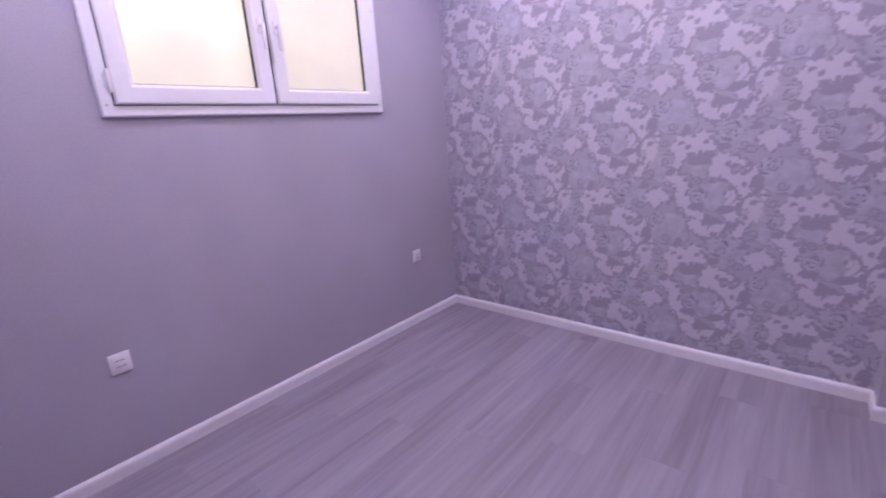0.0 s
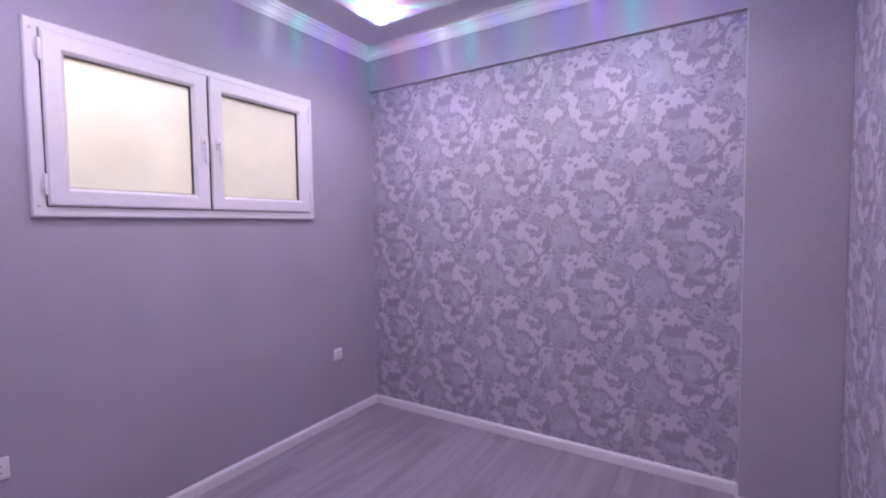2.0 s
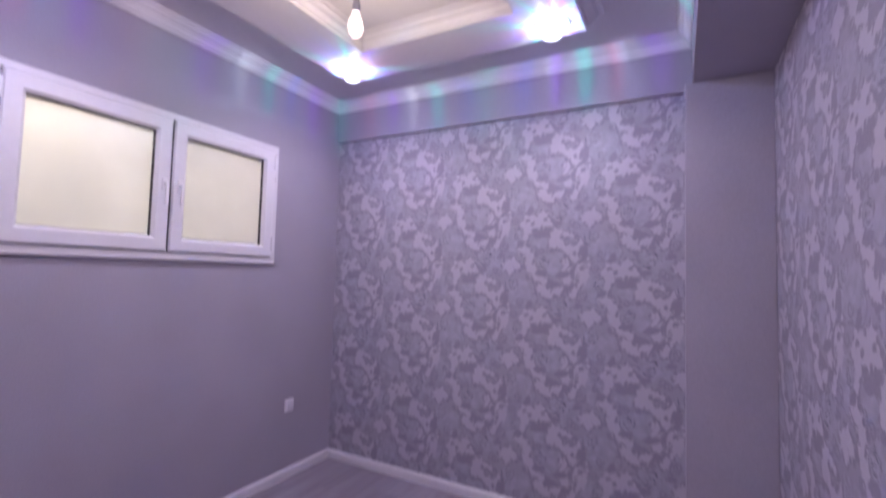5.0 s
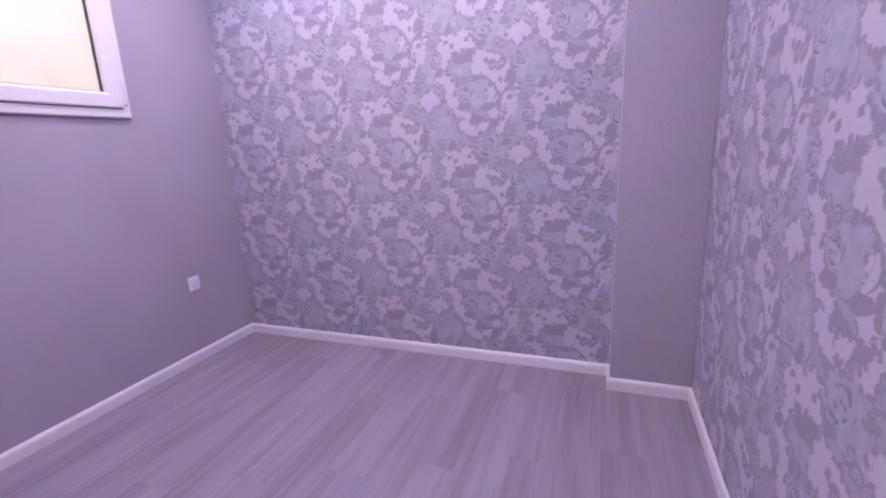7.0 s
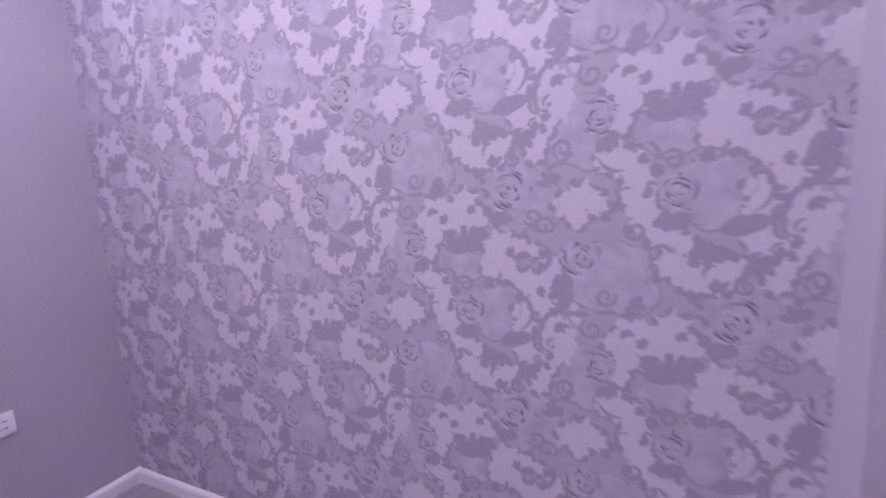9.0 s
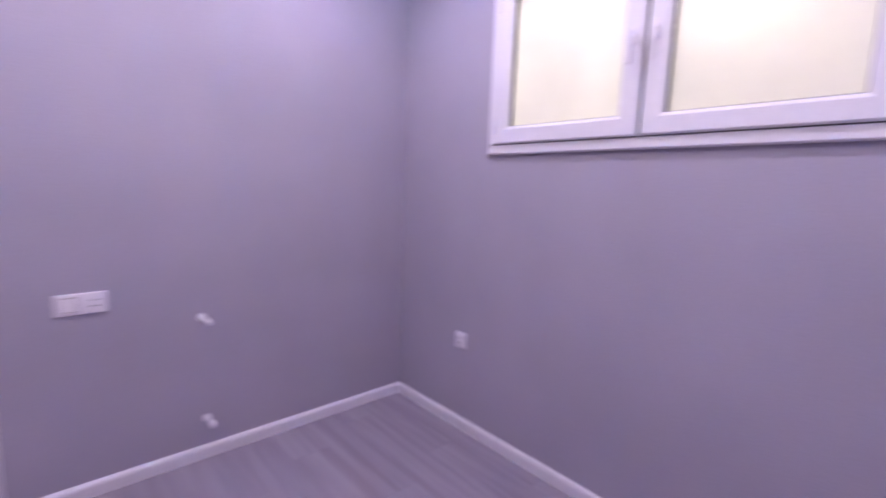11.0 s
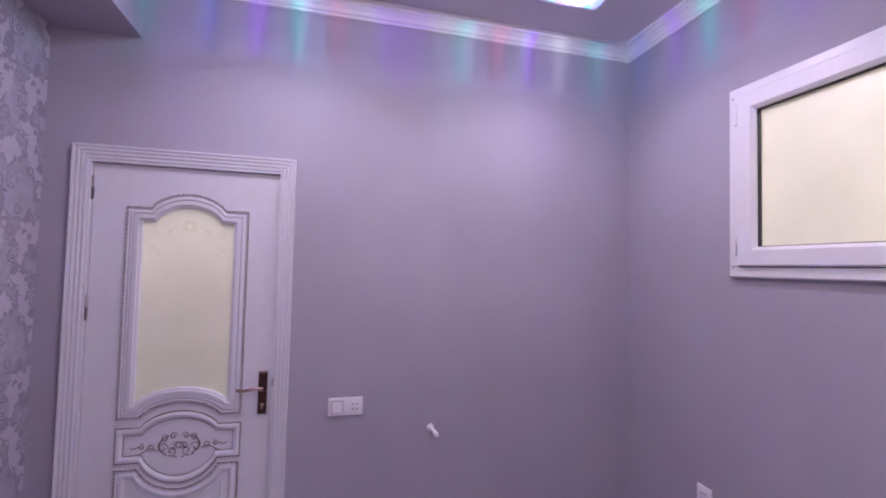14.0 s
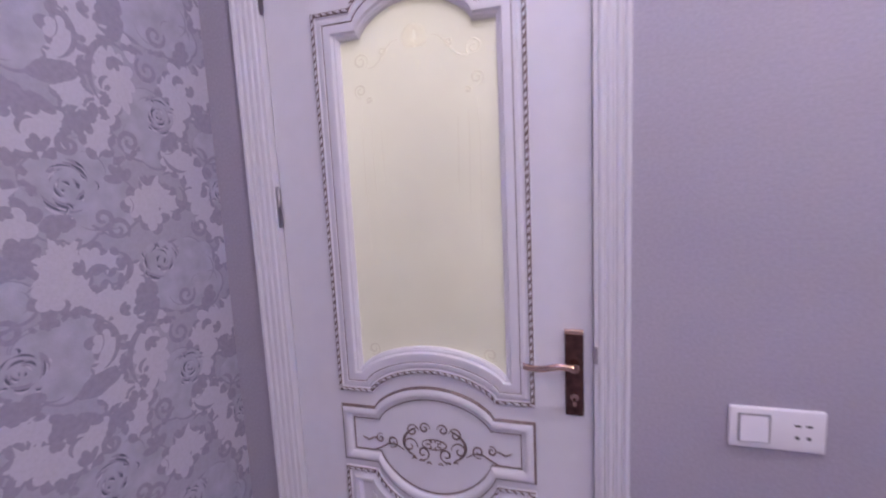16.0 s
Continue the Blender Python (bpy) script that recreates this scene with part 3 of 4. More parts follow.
# handle set and hinges
hx, hz = 2.079, 0.972
handle = part("handle_plate", box(bmesh.new(), hx - 0.021, hx + 0.021, FACE, FACE + 0.011, hz - 0.112, hz + 0.097, 0.004, 3), M_BRONZE, door, "dark bronze handle plate", smooth=True)
bm = bmesh.new()
rod(bm, (hx, FACE + 0.008, hz + 0.018), (hx, FACE + 0.045, hz + 0.018), 0.011)
pts = [(hx + 0.115 * i / 8, FACE + 0.045 + 0.004 * sin(pi * i / 8), hz + 0.018 + 0.004 * sin(pi * i / 4)) for i in range(9)]
loft(bm, [[(p[0], p[1] + 0.006 * cos(a), p[2] + 0.008 * sin(a)) for a in [2 * pi * k / 10 for k in range(10)]] for p in pts])
bm.faces.ensure_lookup_table()
part("lever", bm, M_COPPER, handle, "polished copper lever", smooth=True)
bm = bmesh.new()
rod(bm, (hx, FACE + 0.008, hz - 0.064), (hx, FACE + 0.016, hz - 0.064), 0.010)
box(bm, hx - 0.0045, hx + 0.0045, FACE + 0.008, FACE + 0.016, hz - 0.086, hz - 0.064, 0.001)
part("lock_cylinder", bm, M_COPPER, handle, "copper-coloured lock cylinder")
part("plate_cap", box(bmesh.new(), hx - 0.022, hx + 0.022, FACE, FACE + 0.013, hz + 0.088, hz + 0.099, 0.002), M_COPPER, handle, "copper plate edge")
for z in (0.19, 1.382, 1.935):
    bm = bmesh.new()
    rod(bm, (DOOR[1] - 0.002, FACE + 0.010, z - 0.05), (DOOR[1] - 0.002, FACE + 0.010, z + 0.05), 0.0075)
    rod(bm, (DOOR[1] - 0.002, FACE + 0.010, z - 0.056), (DOOR[1] - 0.002, FACE + 0.010, z - 0.05), 0.004, 0.0075)
    rod(bm, (DOOR[1] - 0.002, FACE + 0.010, z + 0.05), (DOOR[1] - 0.002, FACE + 0.010, z + 0.056), 0.0075, 0.004)
    part("hinge", bm, M_STEEL, door, "dull steel hinge barrel", smooth=True)

# jamb and fluted casing
casing = thing("door_frame", (XC, 0, 0), "white fluted door casing around the door", "door frame", kind="structure")


def arch(bm, profile):
    """Three-sided casing round the doorway; profile of (distance from the opening, y)."""
    rows = []
    for d, y in profile:
        x0, x1, z = DOOR[0] - d, DOOR[1] + d, DOOR[2] + d
        rows.append([(x0, y, 0), (x0, y, z), (x1, y, z), (x1, y, 0)])
    loft(bm, rows, closed=False)
    return bm


prof = [(0.010, 0.0), (0.010, 0.014), (0.013, 0.018), (0.020, 0.019), (0.024, 0.013), (0.028, 0.013), (0.031, 0.019), (0.038, 0.020), (0.042, 0.014), (0.046, 0.014),
        (0.049, 0.021), (0.056, 0.022), (0.060, 0.016), (0.063, 0.016), (0.066, 0.024), (0.073, 0.025), (0.076, 0.022), (0.077, 0.0005)]
part("architrave", arch(bmesh.new(), prof), M_DOOR, casing)
part("jamb", arch(bmesh.new(), [(0.011, 0.013), (0.0, 0.013), (0.0, FACE - 0.05), (0.011, FACE - 0.05)]), M_DOOR, casing)
part("stop", arch(bmesh.new(), [(0.0005, FACE - 0.042), (-0.014, FACE - 0.042), (-0.014, FACE - 0.11), (0.0005, FACE - 0.11)]), M_DOOR, casing)
part("strike_plate", box(bmesh.new(), DOOR[0] - 0.007, DOOR[0] + 0.003, 0.010, 0.0165, 0.998, 1.038, 0.0015), M_STEEL, casing, "small steel strike plate")

# ---- switch and socket block by the door, sockets on the window wall
sb = thing("switch_block", (1.675, 0, 0.8775), "white plastic light switch joined to a power socket", "light switch")
part("plate", box(bmesh.new(), 1.588, 1.762, -0.0005, 0.010, 0.832, 0.923, 0.004, 3), M_PLASTIC, sb, smooth=True)
bm = bmesh.new()
loft(bm, [[(1.690, y, 0.85), (1.742, y, 0.85), (1.742, y2, 0.905), (1.690, y2, 0.905)] for y, y2 in ((0.0095, 0.0095), (0.016, 0.0115))])
bm.verts.ensure_lookup_table()
bm.faces.new(bm.verts[-4:])
part("rocker", bm, M_PLASTIC, sb)
part("rocker_gap", box(bmesh.new(), 1.686, 1.746, 0.0095, 0.0106, 0.846, 0.909), M_STEEL, sb, "grey gap round the rocker")
for qx in (1.618, 1.638):
    bm = box(bmesh.new(), qx - 0.0055, qx + 0.0055, 0.0095, 0.0107, 0.888, 0.892)
    part("slot", bm, M_HOLE, sb, "dark socket slot")
    part("slot", rod(bmesh.new(), (qx, 0.009, 0.864), (qx, 0.0107, 0.864), 0.004, sides=10), M_HOLE, sb, "dark socket hole")


def socket(y, z):
    s = thing("wall_socket", (0, y, z), "square white plastic socket outlet on the plain wall", "socket", "sockets on the window wall")
    part("plate", box(bmesh.new(), -0.0005, 0.010, y - 0.042, y + 0.042, z - 0.047, z + 0.047, 0.004, 3), M_PLASTIC, s, smooth=True)
    part("face", box(bmesh.new(), 0.0095, 0.013, y - 0.031, y + 0.031, z - 0.036, z + 0.036, 0.002, 2), M_PLASTIC, s, smooth=True)
    for dz in (-0.014, 0.014):
        for dy in (-0.010, 0.010):
            part("slot", box(bmesh.new(), 0.0125, 0.0136, y + dy - 0.0065, y + dy + 0.0065, z + dz - 0.002, z + dz + 0.002), M_HOLE, s, "dark socket slot")
    return s


socket(0.590, 0.540)
socket(2.534, 0.537)

# ---- capped pipe stubs
def stub(x, z, dx):
    s = thing("pipe_stub", (x, 0, z), "white plastic pipe stub capped off at the wall", "pipe", "capped radiator pipes")
    part("collar", lathe_y(x, z, [(0.020, 0.0), (0.020, 0.003), (0.014, 0.006)]), M_PIPE, s, smooth=True)
    part("pipe", rod(bmesh.new(), (x, 0.0, z), (x + dx, 0.058, z - 0.010), 0.0085), M_PIPE, s, smooth=True)
    bm = bmesh.new()
    rod(bm, (x + dx * 0.75, 0.044, z - 0.008), (x + dx * 1.35, 0.082, z - 0.014), 0.013)
    rod(bm, (x + dx * 1.35, 0.082, z - 0.014), (x + dx * 1.42, 0.087, z - 0.0148), 0.013, 0.010)
    part("cap", bm, M_PIPE, s, "white threaded end cap", smooth=True)


def lathe_y(x, z, prof):
    bm = lathe(bmesh.new(), prof, (0, 0, 0), 20)
    bmesh.ops.transform(bm, matrix=Matrix.Translation((x, 0, z)) @ Matrix.Rotation(radians(-90), 4, "X"), verts=bm.verts)
    return bm


stub(1.222, 0.742, -0.012)
stub(1.214, 0.214, -0.008)

# ---- hanging bulb
pend = thing("hanging_bulb", (BULB[0], BULB[1], RECESS[4]), "bare lit light bulb hanging on two thin wires", "light bulb")
part("hook", rod(bmesh.new(), (1.403, 1.482, RECESS[4] + 0.0), (1.403, 1.482, RECESS[4] - 0.018), 0.003, sides=8), M_CABLE, pend)
for k, amp in enumerate((0.022, -0.012)):
    bm = bmesh.new()
    top, low = Vector((1.403, 1.482, RECESS[4] - 0.012)), Vector((BULB[0] + 0.006 * (1 - 2 * k), BULB[1], BULB[2] + 0.098))
    side = Vector((0.75, 0.6, 0))
    pts = [top.lerp(low, i / 12) + side * amp * sin(pi * i / 12) * (1 + 0.4 * sin(i * 1.3)) for i in range(13)]
    loft(bm, [[(p.x + 0.002 * cos(a), p.y + 0.002 * sin(a), p.z) for a in (0, 1.57, 3.14, 4.71)] for p in pts])
    part("wire", bm, M_CABLE, pend)
part("lampholder", lathe(bmesh.new(), [(0.008, 0.10), (0.015, 0.095), (0.0165, 0.078), (0.0165, 0.050), (0.0150, 0.044)][::-1], BULB, 20), M_STEEL, pend, "dull grey lampholder", smooth=True)
bulb = part("bulb", lathe(bmesh.new(), [(0.004, -0.060), (0.016, -0.056), (0.026, -0.044), (0.031, -0.028), (0.0315, -0.014), (0.028, 0.004), (0.021, 0.022), (0.016, 0.036), (0.0145, 0.046)], BULB, 28), M_BULB, pend, "lit warm-white glass bulb", smooth=True)
bulb.visible_shadow = False

# ---- crystal downlights
TINTS = [tinted_glow("crystal_teal", (0.25, 1.0, 0.80)), tinted_glow("crystal_violet", (0.80, 0.45, 1.0)), tinted_glow("crystal_clear", (1.0, 0.95, 0.85)),
         tinted_glow("crystal_blue", (0.45, 0.60, 1.0)), tinted_glow("crystal_rose", (1.0, 0.55, 0.62)), tinted_glow("sparkle_dimmer", (0.64, 0.60, 0.64))]
ORDER = (0, 1, 4, 2, 3, 0, 1)
for n, (sx, sy) in enumerate(SPOTS):
    d_light = thing("downlight", (sx, sy, PANEL[4]), "lit crystal downlight with coloured sparkle in the dropped ceiling", "ceiling light", "crystal downlights")
    part("ring", lathe(bmesh.new(), [(0.090, 0.0), (0.090, -0.004), (0.088, -0.006), (0.083, -0.006), (0.082, -0.002)], (sx, sy, PANEL[4] + 0.001), 32), M_PLASTIC, d_light, "white rim", smooth=True)
    # glowing disc, sized and placed to keep sparkle light off the lower walls
    part("diode", lathe(bmesh.new(), [(0.036, -0.050), (0.0415, -0.052), (0.0415, -0.056), (0.034, -0.061)], (sx, sy, PANEL[4]), 28), M_LED, d_light, "glowing bluish white diode disc, also screening the sparkle lamp below")
    part("stem", rod(bmesh.new(), (sx + 0.021, sy, PANEL[4] - 0.004), (sx + 0.021, sy, PANEL[4] - 0.052), 0.0012, sides=6), M_CHROME, d_light)
    # the lamp's bluish glare, put in as a glowing plate
    part("backing", lathe(bmesh.new(), [(0.0815, -0.002), (0.0815, -0.0045), (0.060, -0.0065)], (sx, sy, PANEL[4]), 28), M_GLOW, d_light, "back plate glowing blue in place of the lamp's glare")
    # coloured plates throw the wall streaks; grey plates added to dim light between them
    count = 44
    for i in range(count):
        am = 2 * pi * (i + 0.5 + 0.12 * sin(i * 2.3 + n)) / count
        bm = bmesh.new()
        zc, dimming = 2.83, i % 2
        t, q = Vector((-sin(am), cos(am), 0)), Vector((cos(am), sin(am), 0))
        c0 = Vector((sx, sy, zc)) + q * (0.0462 if dimming else 0.045)
        broad = 0.0030 + 0.0007 * sin(i * 1.7 + 2 * n)
        rows = ((0.0066, -0.024), (0.0064, -0.013), (0.0052, -0.006), (0.0041, 0.003), (0.0041, 0.021)) if dimming else ((0.001, -0.019), (broad, -0.006), (broad, 0.012), (0.0012, 0.020))
        loft(bm, [[c0 + t * w + q * d + Vector((0, 0, h)) for w, d in ((-w0, 0), (0, 0.0012), (w0, 0), (0, -0.0012))] for w0, h in rows])
        rod(bm, c0 + Vector((0, 0, 0.014)), (c0.x + q.x * 0.006, c0.y + q.y * 0.006, PANEL[4] - 0.008), 0.0007, sides=4)
        part("crystal", bm, TINTS[5 if dimming else ORDER[(i // 2 * 3 + 2 * n) % len(ORDER)]], d_light)
# ---- relief of the patterned wallpaper: repeats 0.53 wide, 0.64 high, half drop
PW, PH = 0.53, 0.638
PALE, BLOOM, DUSK, VEIN = 1, 2, 3, 4
POLYS, STRIPS = [], []       # (points, tone, height) and ((left, right), tone, height)


def turned(cx, cz, pts, turn):
    return [(cx + x * cos(turn) - z * sin(turn), cz + x * sin(turn) + z * cos(turn)) for x, z in pts]


def knob_shape(cx, cz, w, h, turn, seed, notch=0.2, lobe=0.034, per=7):
    """A patch edged with uneven rounded lobes and sharp notches; w and h are half widths."""
    r = random.Random(seed * 17 + 5)
    lobes = max(5, round(2 * pi * 0.5 * (w + h) / lobe))
    am = [r.uniform(0.45, 1.25) for _ in range(lobes)]
    lean = [r.uniform(0.65, 1.5) for _ in range(lobes)]
    pts = []
    for i in range(lobes * per):
        j, u = i // per, (i % per) / per
        rad = 1 - 0.55 * notch + notch * am[j] * sin(pi * u ** lean[j]) ** 0.9
        a = 2 * pi * i / (lobes * per)
        pts.append((rad * w * cos(a), rad * h * sin(a)))
    return turned(cx, cz, pts, turn)


def star_shape(cx, cz, w, h, turn, points, seed, depth=0.42):
    """A leaf with pointed, toothed lobes."""
    r = random.Random(seed * 11 + 3)
    pts = []
    for j in range(points):
        tip, wide = r.uniform(0.85, 1.2), r.uniform(0.8, 1.2)
        for u, rad in ((0.0, 1 - depth), (0.2, 0.70), (0.30, 0.66), (0.42, 0.92), (0.5, 1.0 * tip), (0.58, 0.90), (0.72, 0.68), (0.82, 0.72)):
            a = 2 * pi * (j + 0.5 + (u - 0.5) * (wide if 0 < u else 1)) / points
            pts.append((rad * w * cos(a), rad * h * sin(a)))
    return turned(cx, cz, pts, turn)


def curl(cx, cz, r, turns, start, hand, wide, n=16):
    """A tapering scroll as a strip of quads."""
    left, right = [], []
    for i in range(n + 1):
        u = i / n
        a = start + hand * turns * 2 * pi * u
        rr = r * (1 - 0.82 * u)
        w = wide * (1 - 0.5 * u) * (0.45 + 0.55 * min(1, 4 * u)) / 2
        left.append((cx + (rr + w) * cos(a), cz + (rr + w) * sin(a)))
        right.append((cx + (rr - w) * cos(a), cz + (rr - w) * sin(a)))
    return left, right


def arc_strip(cx, cz, r, a0, a1, wide, n=7, flat=1.0):
    left, right = [], []
    for i in range(n + 1):
        u = i / n
        a = a0 + (a1 - a0) * u
        w = wide * sin(pi * (u * 0.9 + 0.05)) / 2
        left.append((cx + (r + w) * cos(a), cz + (r * flat + w) * sin(a)))
        right.append((cx + (r - w) * cos(a), cz + (r * flat - w) * sin(a)))
    return left, right


def island(*spots, seed=0, rim=0.0095):
    """A pale patch made of overlapping ragged discs (u, v, radius), rimmed in the dusky tone below."""
    for k, (u, v, r) in enumerate(spots):
        n = seed * 8 + k
        POLYS.append((knob_shape(u + 0.002, v - 0.003, r + rim, r + rim, n + 0.4, n + 500, 0.46, 0.045), DUSK, 0.00060 + 0.000002 * n))
        if k % 2:
            shape = knob_shape(u, v, r * 1.0, r * 1.0, n, n, 0.42, 0.048, 9)
        else:
            shape = star_shape(u, v, r * 1.20, r * 1.16, 1.3 * n, 6, n, 0.36)
        POLYS.append((shape, PALE, 0.00100 + 0.000002 * n))


def pale_leaf(u, v, w, h, turn, points, seed):
    POLYS.append((star_shape(u + 0.003, v - 0.003, w + 0.010, h + 0.010, turn, points, seed), DUSK, 0.00085 + 0.000002 * seed))
    POLYS.append((star_shape(u, v, w, h, turn, points, seed), PALE, 0.00122 + 0.000002 * seed))


def head(u, v, w, h, turn, seed):
    """A grey flower head: a soft scalloped disc, its petals parted by faint dusky arcs."""
    POLYS.append((knob_shape(u + 0.002, v - 0.002, w + 0.004, h + 0.004, turn, seed, 0.12, 0.075, 10), DUSK, 0.00040 + 0.000004 * seed))
    POLYS.append((knob_shape(u, v, w, h, turn, seed, 0.12, 0.075, 10), BLOOM, 0.00050 + 0.000004 * seed))
    q = random.Random(seed * 13)
    for k in range(0, 6, 2):
        a = turn + 2 * pi * (k + q.uniform(-0.3, 0.3)) / 6
        far = q.uniform(0.40, 0.62)
        STRIPS.append((arc_strip(u + far * w * cos(a), v + far * h * sin(a), 0.36 * w, a - 1.25, a + q.uniform(0.5, 1.25), q.uniform(0.002, 0.0040), 9), DUSK, 0.00130 + 0.000002 * k))


def rose(u, v, r, seed):
    """The heart of a flower: nested folds of uneven sweep round a knot, dark in the crease and pale on the lip."""
    q = random.Random(seed)
    POLYS.append((knob_shape(u, v, r * 1.2, r * 1.05, seed, seed, 0.16, 0.04), BLOOM, 0.00132))
    folds = []
    for k, s in enumerate((0.20, 0.34, 0.50, 0.62, 0.80, 0.98, 1.12)):
        a = q.uniform(0, 2 * pi)
        for turn in (0.0, pi + q.uniform(-0.7, 0.7)):
            folds.append((q.uniform(-0.1, 0.1), q.uniform(-0.1, 0.1), s, a + turn, a + turn + q.uniform(0.45, 1.5) / (0.6 + s), q.uniform(0.05, 0.12)))
    for k in range(5):
        a, b = q.uniform(0, 2 * pi), q.uniform(0, 2 * pi)
        folds.append((1.05 * cos(a), 0.9 * sin(a), 0.22, b, b + q.uniform(0.8, 1.6), q.uniform(0.05, 0.09)))
    for k, (ox, oz, s, b0, b1, wide) in enumerate(folds):
        x, z = u + ox * r, v + oz * r
        if k % 5 != 2:
            STRIPS.append((arc_strip(x, z, s * r, b0, b1, wide * r), VEIN, 0.0019 + 0.000005 * k))
        STRIPS.append((arc_strip(x, z - 0.06 * r, s * r * 1.08, b0 + 0.15, b1 - 0.1, wide * r * 1.2), PALE, 0.0017 + 0.000005 * k))
        STRIPS.append((arc_strip(x, z + 0.04 * r, s * r * 0.95, b0 - 0.2, b1 + 0.3, wide * r * 1.8), DUSK, 0.0016 + 0.000005 * k))


def cap(u, v, w, h, turn, seed):
    """A dusky domed petal."""
    POLYS.append((knob_shape(u, v, w, h, turn, seed, 0.12, 0.05), DUSK, 0.00136 + 0.000003 * (seed % 20)))


def frond(u, v, r, turn, seed, leaflets=5):
    """A spray of narrow dusky leaflets from one foot."""
    q = random.Random(seed * 3 + 1)
    for k in range(leaflets):
        a = turn + (k - (leaflets - 1) / 2) * 0.62 + q.uniform(-0.15, 0.15)
        long, wide = r * q.uniform(0.75, 1.15), r * q.uniform(0.22, 0.32)
        pts = [(long * (0.5 - 0.5 * cos(pi * i / 5)), wide * sin(pi * i / 5) ** 0.8) for i in range(6)]
        pts += [(x, -z) for x, z in pts[-2:0:-1]]
        POLYS.append((turned(u, v, pts, a), DUSK, 0.00140 + 0.000002 * (seed + k)))


def teeth(u, v, long, turn, seed, count=5):
    """A ragged dusky edge: small rounded leaves side by side."""
    q = random.Random(seed * 7 + 2)
    for k in range(count):
        d = long * ((k + 0.5) / count - 0.5)
        s = q.uniform(0.005, 0.011)
        POLYS.append((knob_shape(u + d * cos(turn) + q.uniform(-0.005, 0.005), v + d * sin(turn) + q.uniform(-0.005, 0.005), s * 1.3, s, turn + q.uniform(-1, 1), seed + k, 0.35, 0.02, 5), DUSK,
                      0.00138 + 0.000002 * (seed % 30 + k)))


def scroll(u, v, r, start, hand, wide=0.014, turns=1.3, tone=DUSK):
    STRIPS.append((curl(u, v, r, turns, start, hand, wide), tone, 0.00150 + 0.000003 * len(STRIPS)))


def hook(u, v, r, a0, a1, wide, flat=1.0):
    STRIPS.append((arc_strip(u, v, r, a0, a1, wide, 14, flat), DUSK, 0.00150 + 0.000003 * len(STRIPS)))


# grey flower heads
head(0.052, -0.075, 0.110, 0.092, 0.2, 1)
head(0.355, -0.178, 0.112, 0.098, 0.9, 2)
head(0.282, 0.135, 0.100, 0.085, 0.4, 3)
head(0.012, 0.285, 0.088, 0.098, 1.2, 4)
head(0.195, 0.258, 0.062, 0.045, 0.0, 5)
head(0.120, -0.120, 0.060, 0.052, 0.6, 6)
head(0.425, -0.215, 0.060, 0.060, 0.3, 7)
# pale islands between them
island((0.208, 0.440, 0.040), (0.233, 0.398, 0.037), (0.167, 0.403, 0.050), (0.117, 0.409, 0.044), (0.106, 0.350, 0.040), (0.088, 0.303, 0.028), (0.074, 0.388, 0.028), seed=1)
island((0.300, 0.285, 0.044), (0.283, 0.256, 0.032), (0.332, 0.248, 0.030), (0.362, 0.316, 0.024), (0.398, 0.306, 0.022), seed=2)
pale_leaf(0.308, 0.312, 0.062, 0.060, 0.5, 7, 1)
island((0.385, 0.217, 0.038), (0.430, 0.206, 0.044), (0.417, 0.165, 0.036), (0.459, 0.235, 0.026), (0.433, 0.128, 0.020), (0.352, 0.226, 0.018), (0.448, 0.272, 0.026), seed=3)
POLYS.append((knob_shape(0.468, 0.065, 0.044, 0.068, 0.15, 71, 0.30, 0.030), PALE, 0.00118))
island((0.098, 0.219, 0.038), (0.053, 0.213, 0.024), (0.124, 0.173, 0.037), (0.133, 0.118, 0.040), (0.150, 0.081, 0.030), seed=4)
pale_leaf(0.085, 0.212, 0.052, 0.046, 1.0, 6, 2)
island((-0.003, 0.128, 0.041), (-0.041, 0.106, 0.030), (0.034, 0.104, 0.030), (-0.014, 0.077, 0.028), seed=5)
island((0.176, 0.036, 0.036), (0.138, 0.060, 0.022), (0.200, 0.020, 0.020), seed=6)
island((0.373, 0.100, 0.030), (0.364, 0.134, 0.024), (0.352, 0.080, 0.018), seed=7)
POLYS.append((turned(-0.020, 0.458, [(0.014 * cos(pi * i / 6), 0.032 * sin(pi * i / 6)) for i in range(12)], 0.2), PALE, 0.00118))
island((0.374, 0.020, 0.035), (0.415, -0.031, 0.037), (0.412, -0.075, 0.028), (0.440, 0.000, 0.026), seed=8)
island((0.202, -0.042, 0.036), (0.254, -0.067, 0.047), (0.306, -0.065, 0.044), (0.322, -0.040, 0.026), (0.226, 0.008, 0.026), seed=9)
pale_leaf(0.262, -0.062, 0.064, 0.050, 0.2, 7, 3)
# dusky petals, sprays and ragged edges
cap(0.193, 0.318, 0.052, 0.026, 0.15, 31)
cap(0.345, 0.052, 0.046, 0.023, 0.25, 33)
frond(0.225, 0.335, 0.052, 0.2, 1)
frond(0.290, 0.004, 0.056, -1.8, 2)
frond(0.312, 0.410, 0.046, -1.5, 3, 4)
frond(-0.040, -0.105, 0.050, 2.9, 4)
frond(0.050, 0.270, 0.044, -0.9, 5, 4)
frond(0.205, 0.078, 0.050, -1.4, 6)
frond(0.500, 0.205, 0.060, 3.0, 7)
frond(0.378, -0.020, 0.044, -1.2, 8, 4)
frond(0.110, -0.148, 0.050, -0.4, 9, 4)
frond(-0.075, 0.160, 0.042, 2.0, 10, 4)
teeth(0.290, 0.208, 0.11, 0.1, 21, 6)
teeth(0.022, -0.175, 0.12, 0.1, 23, 6)
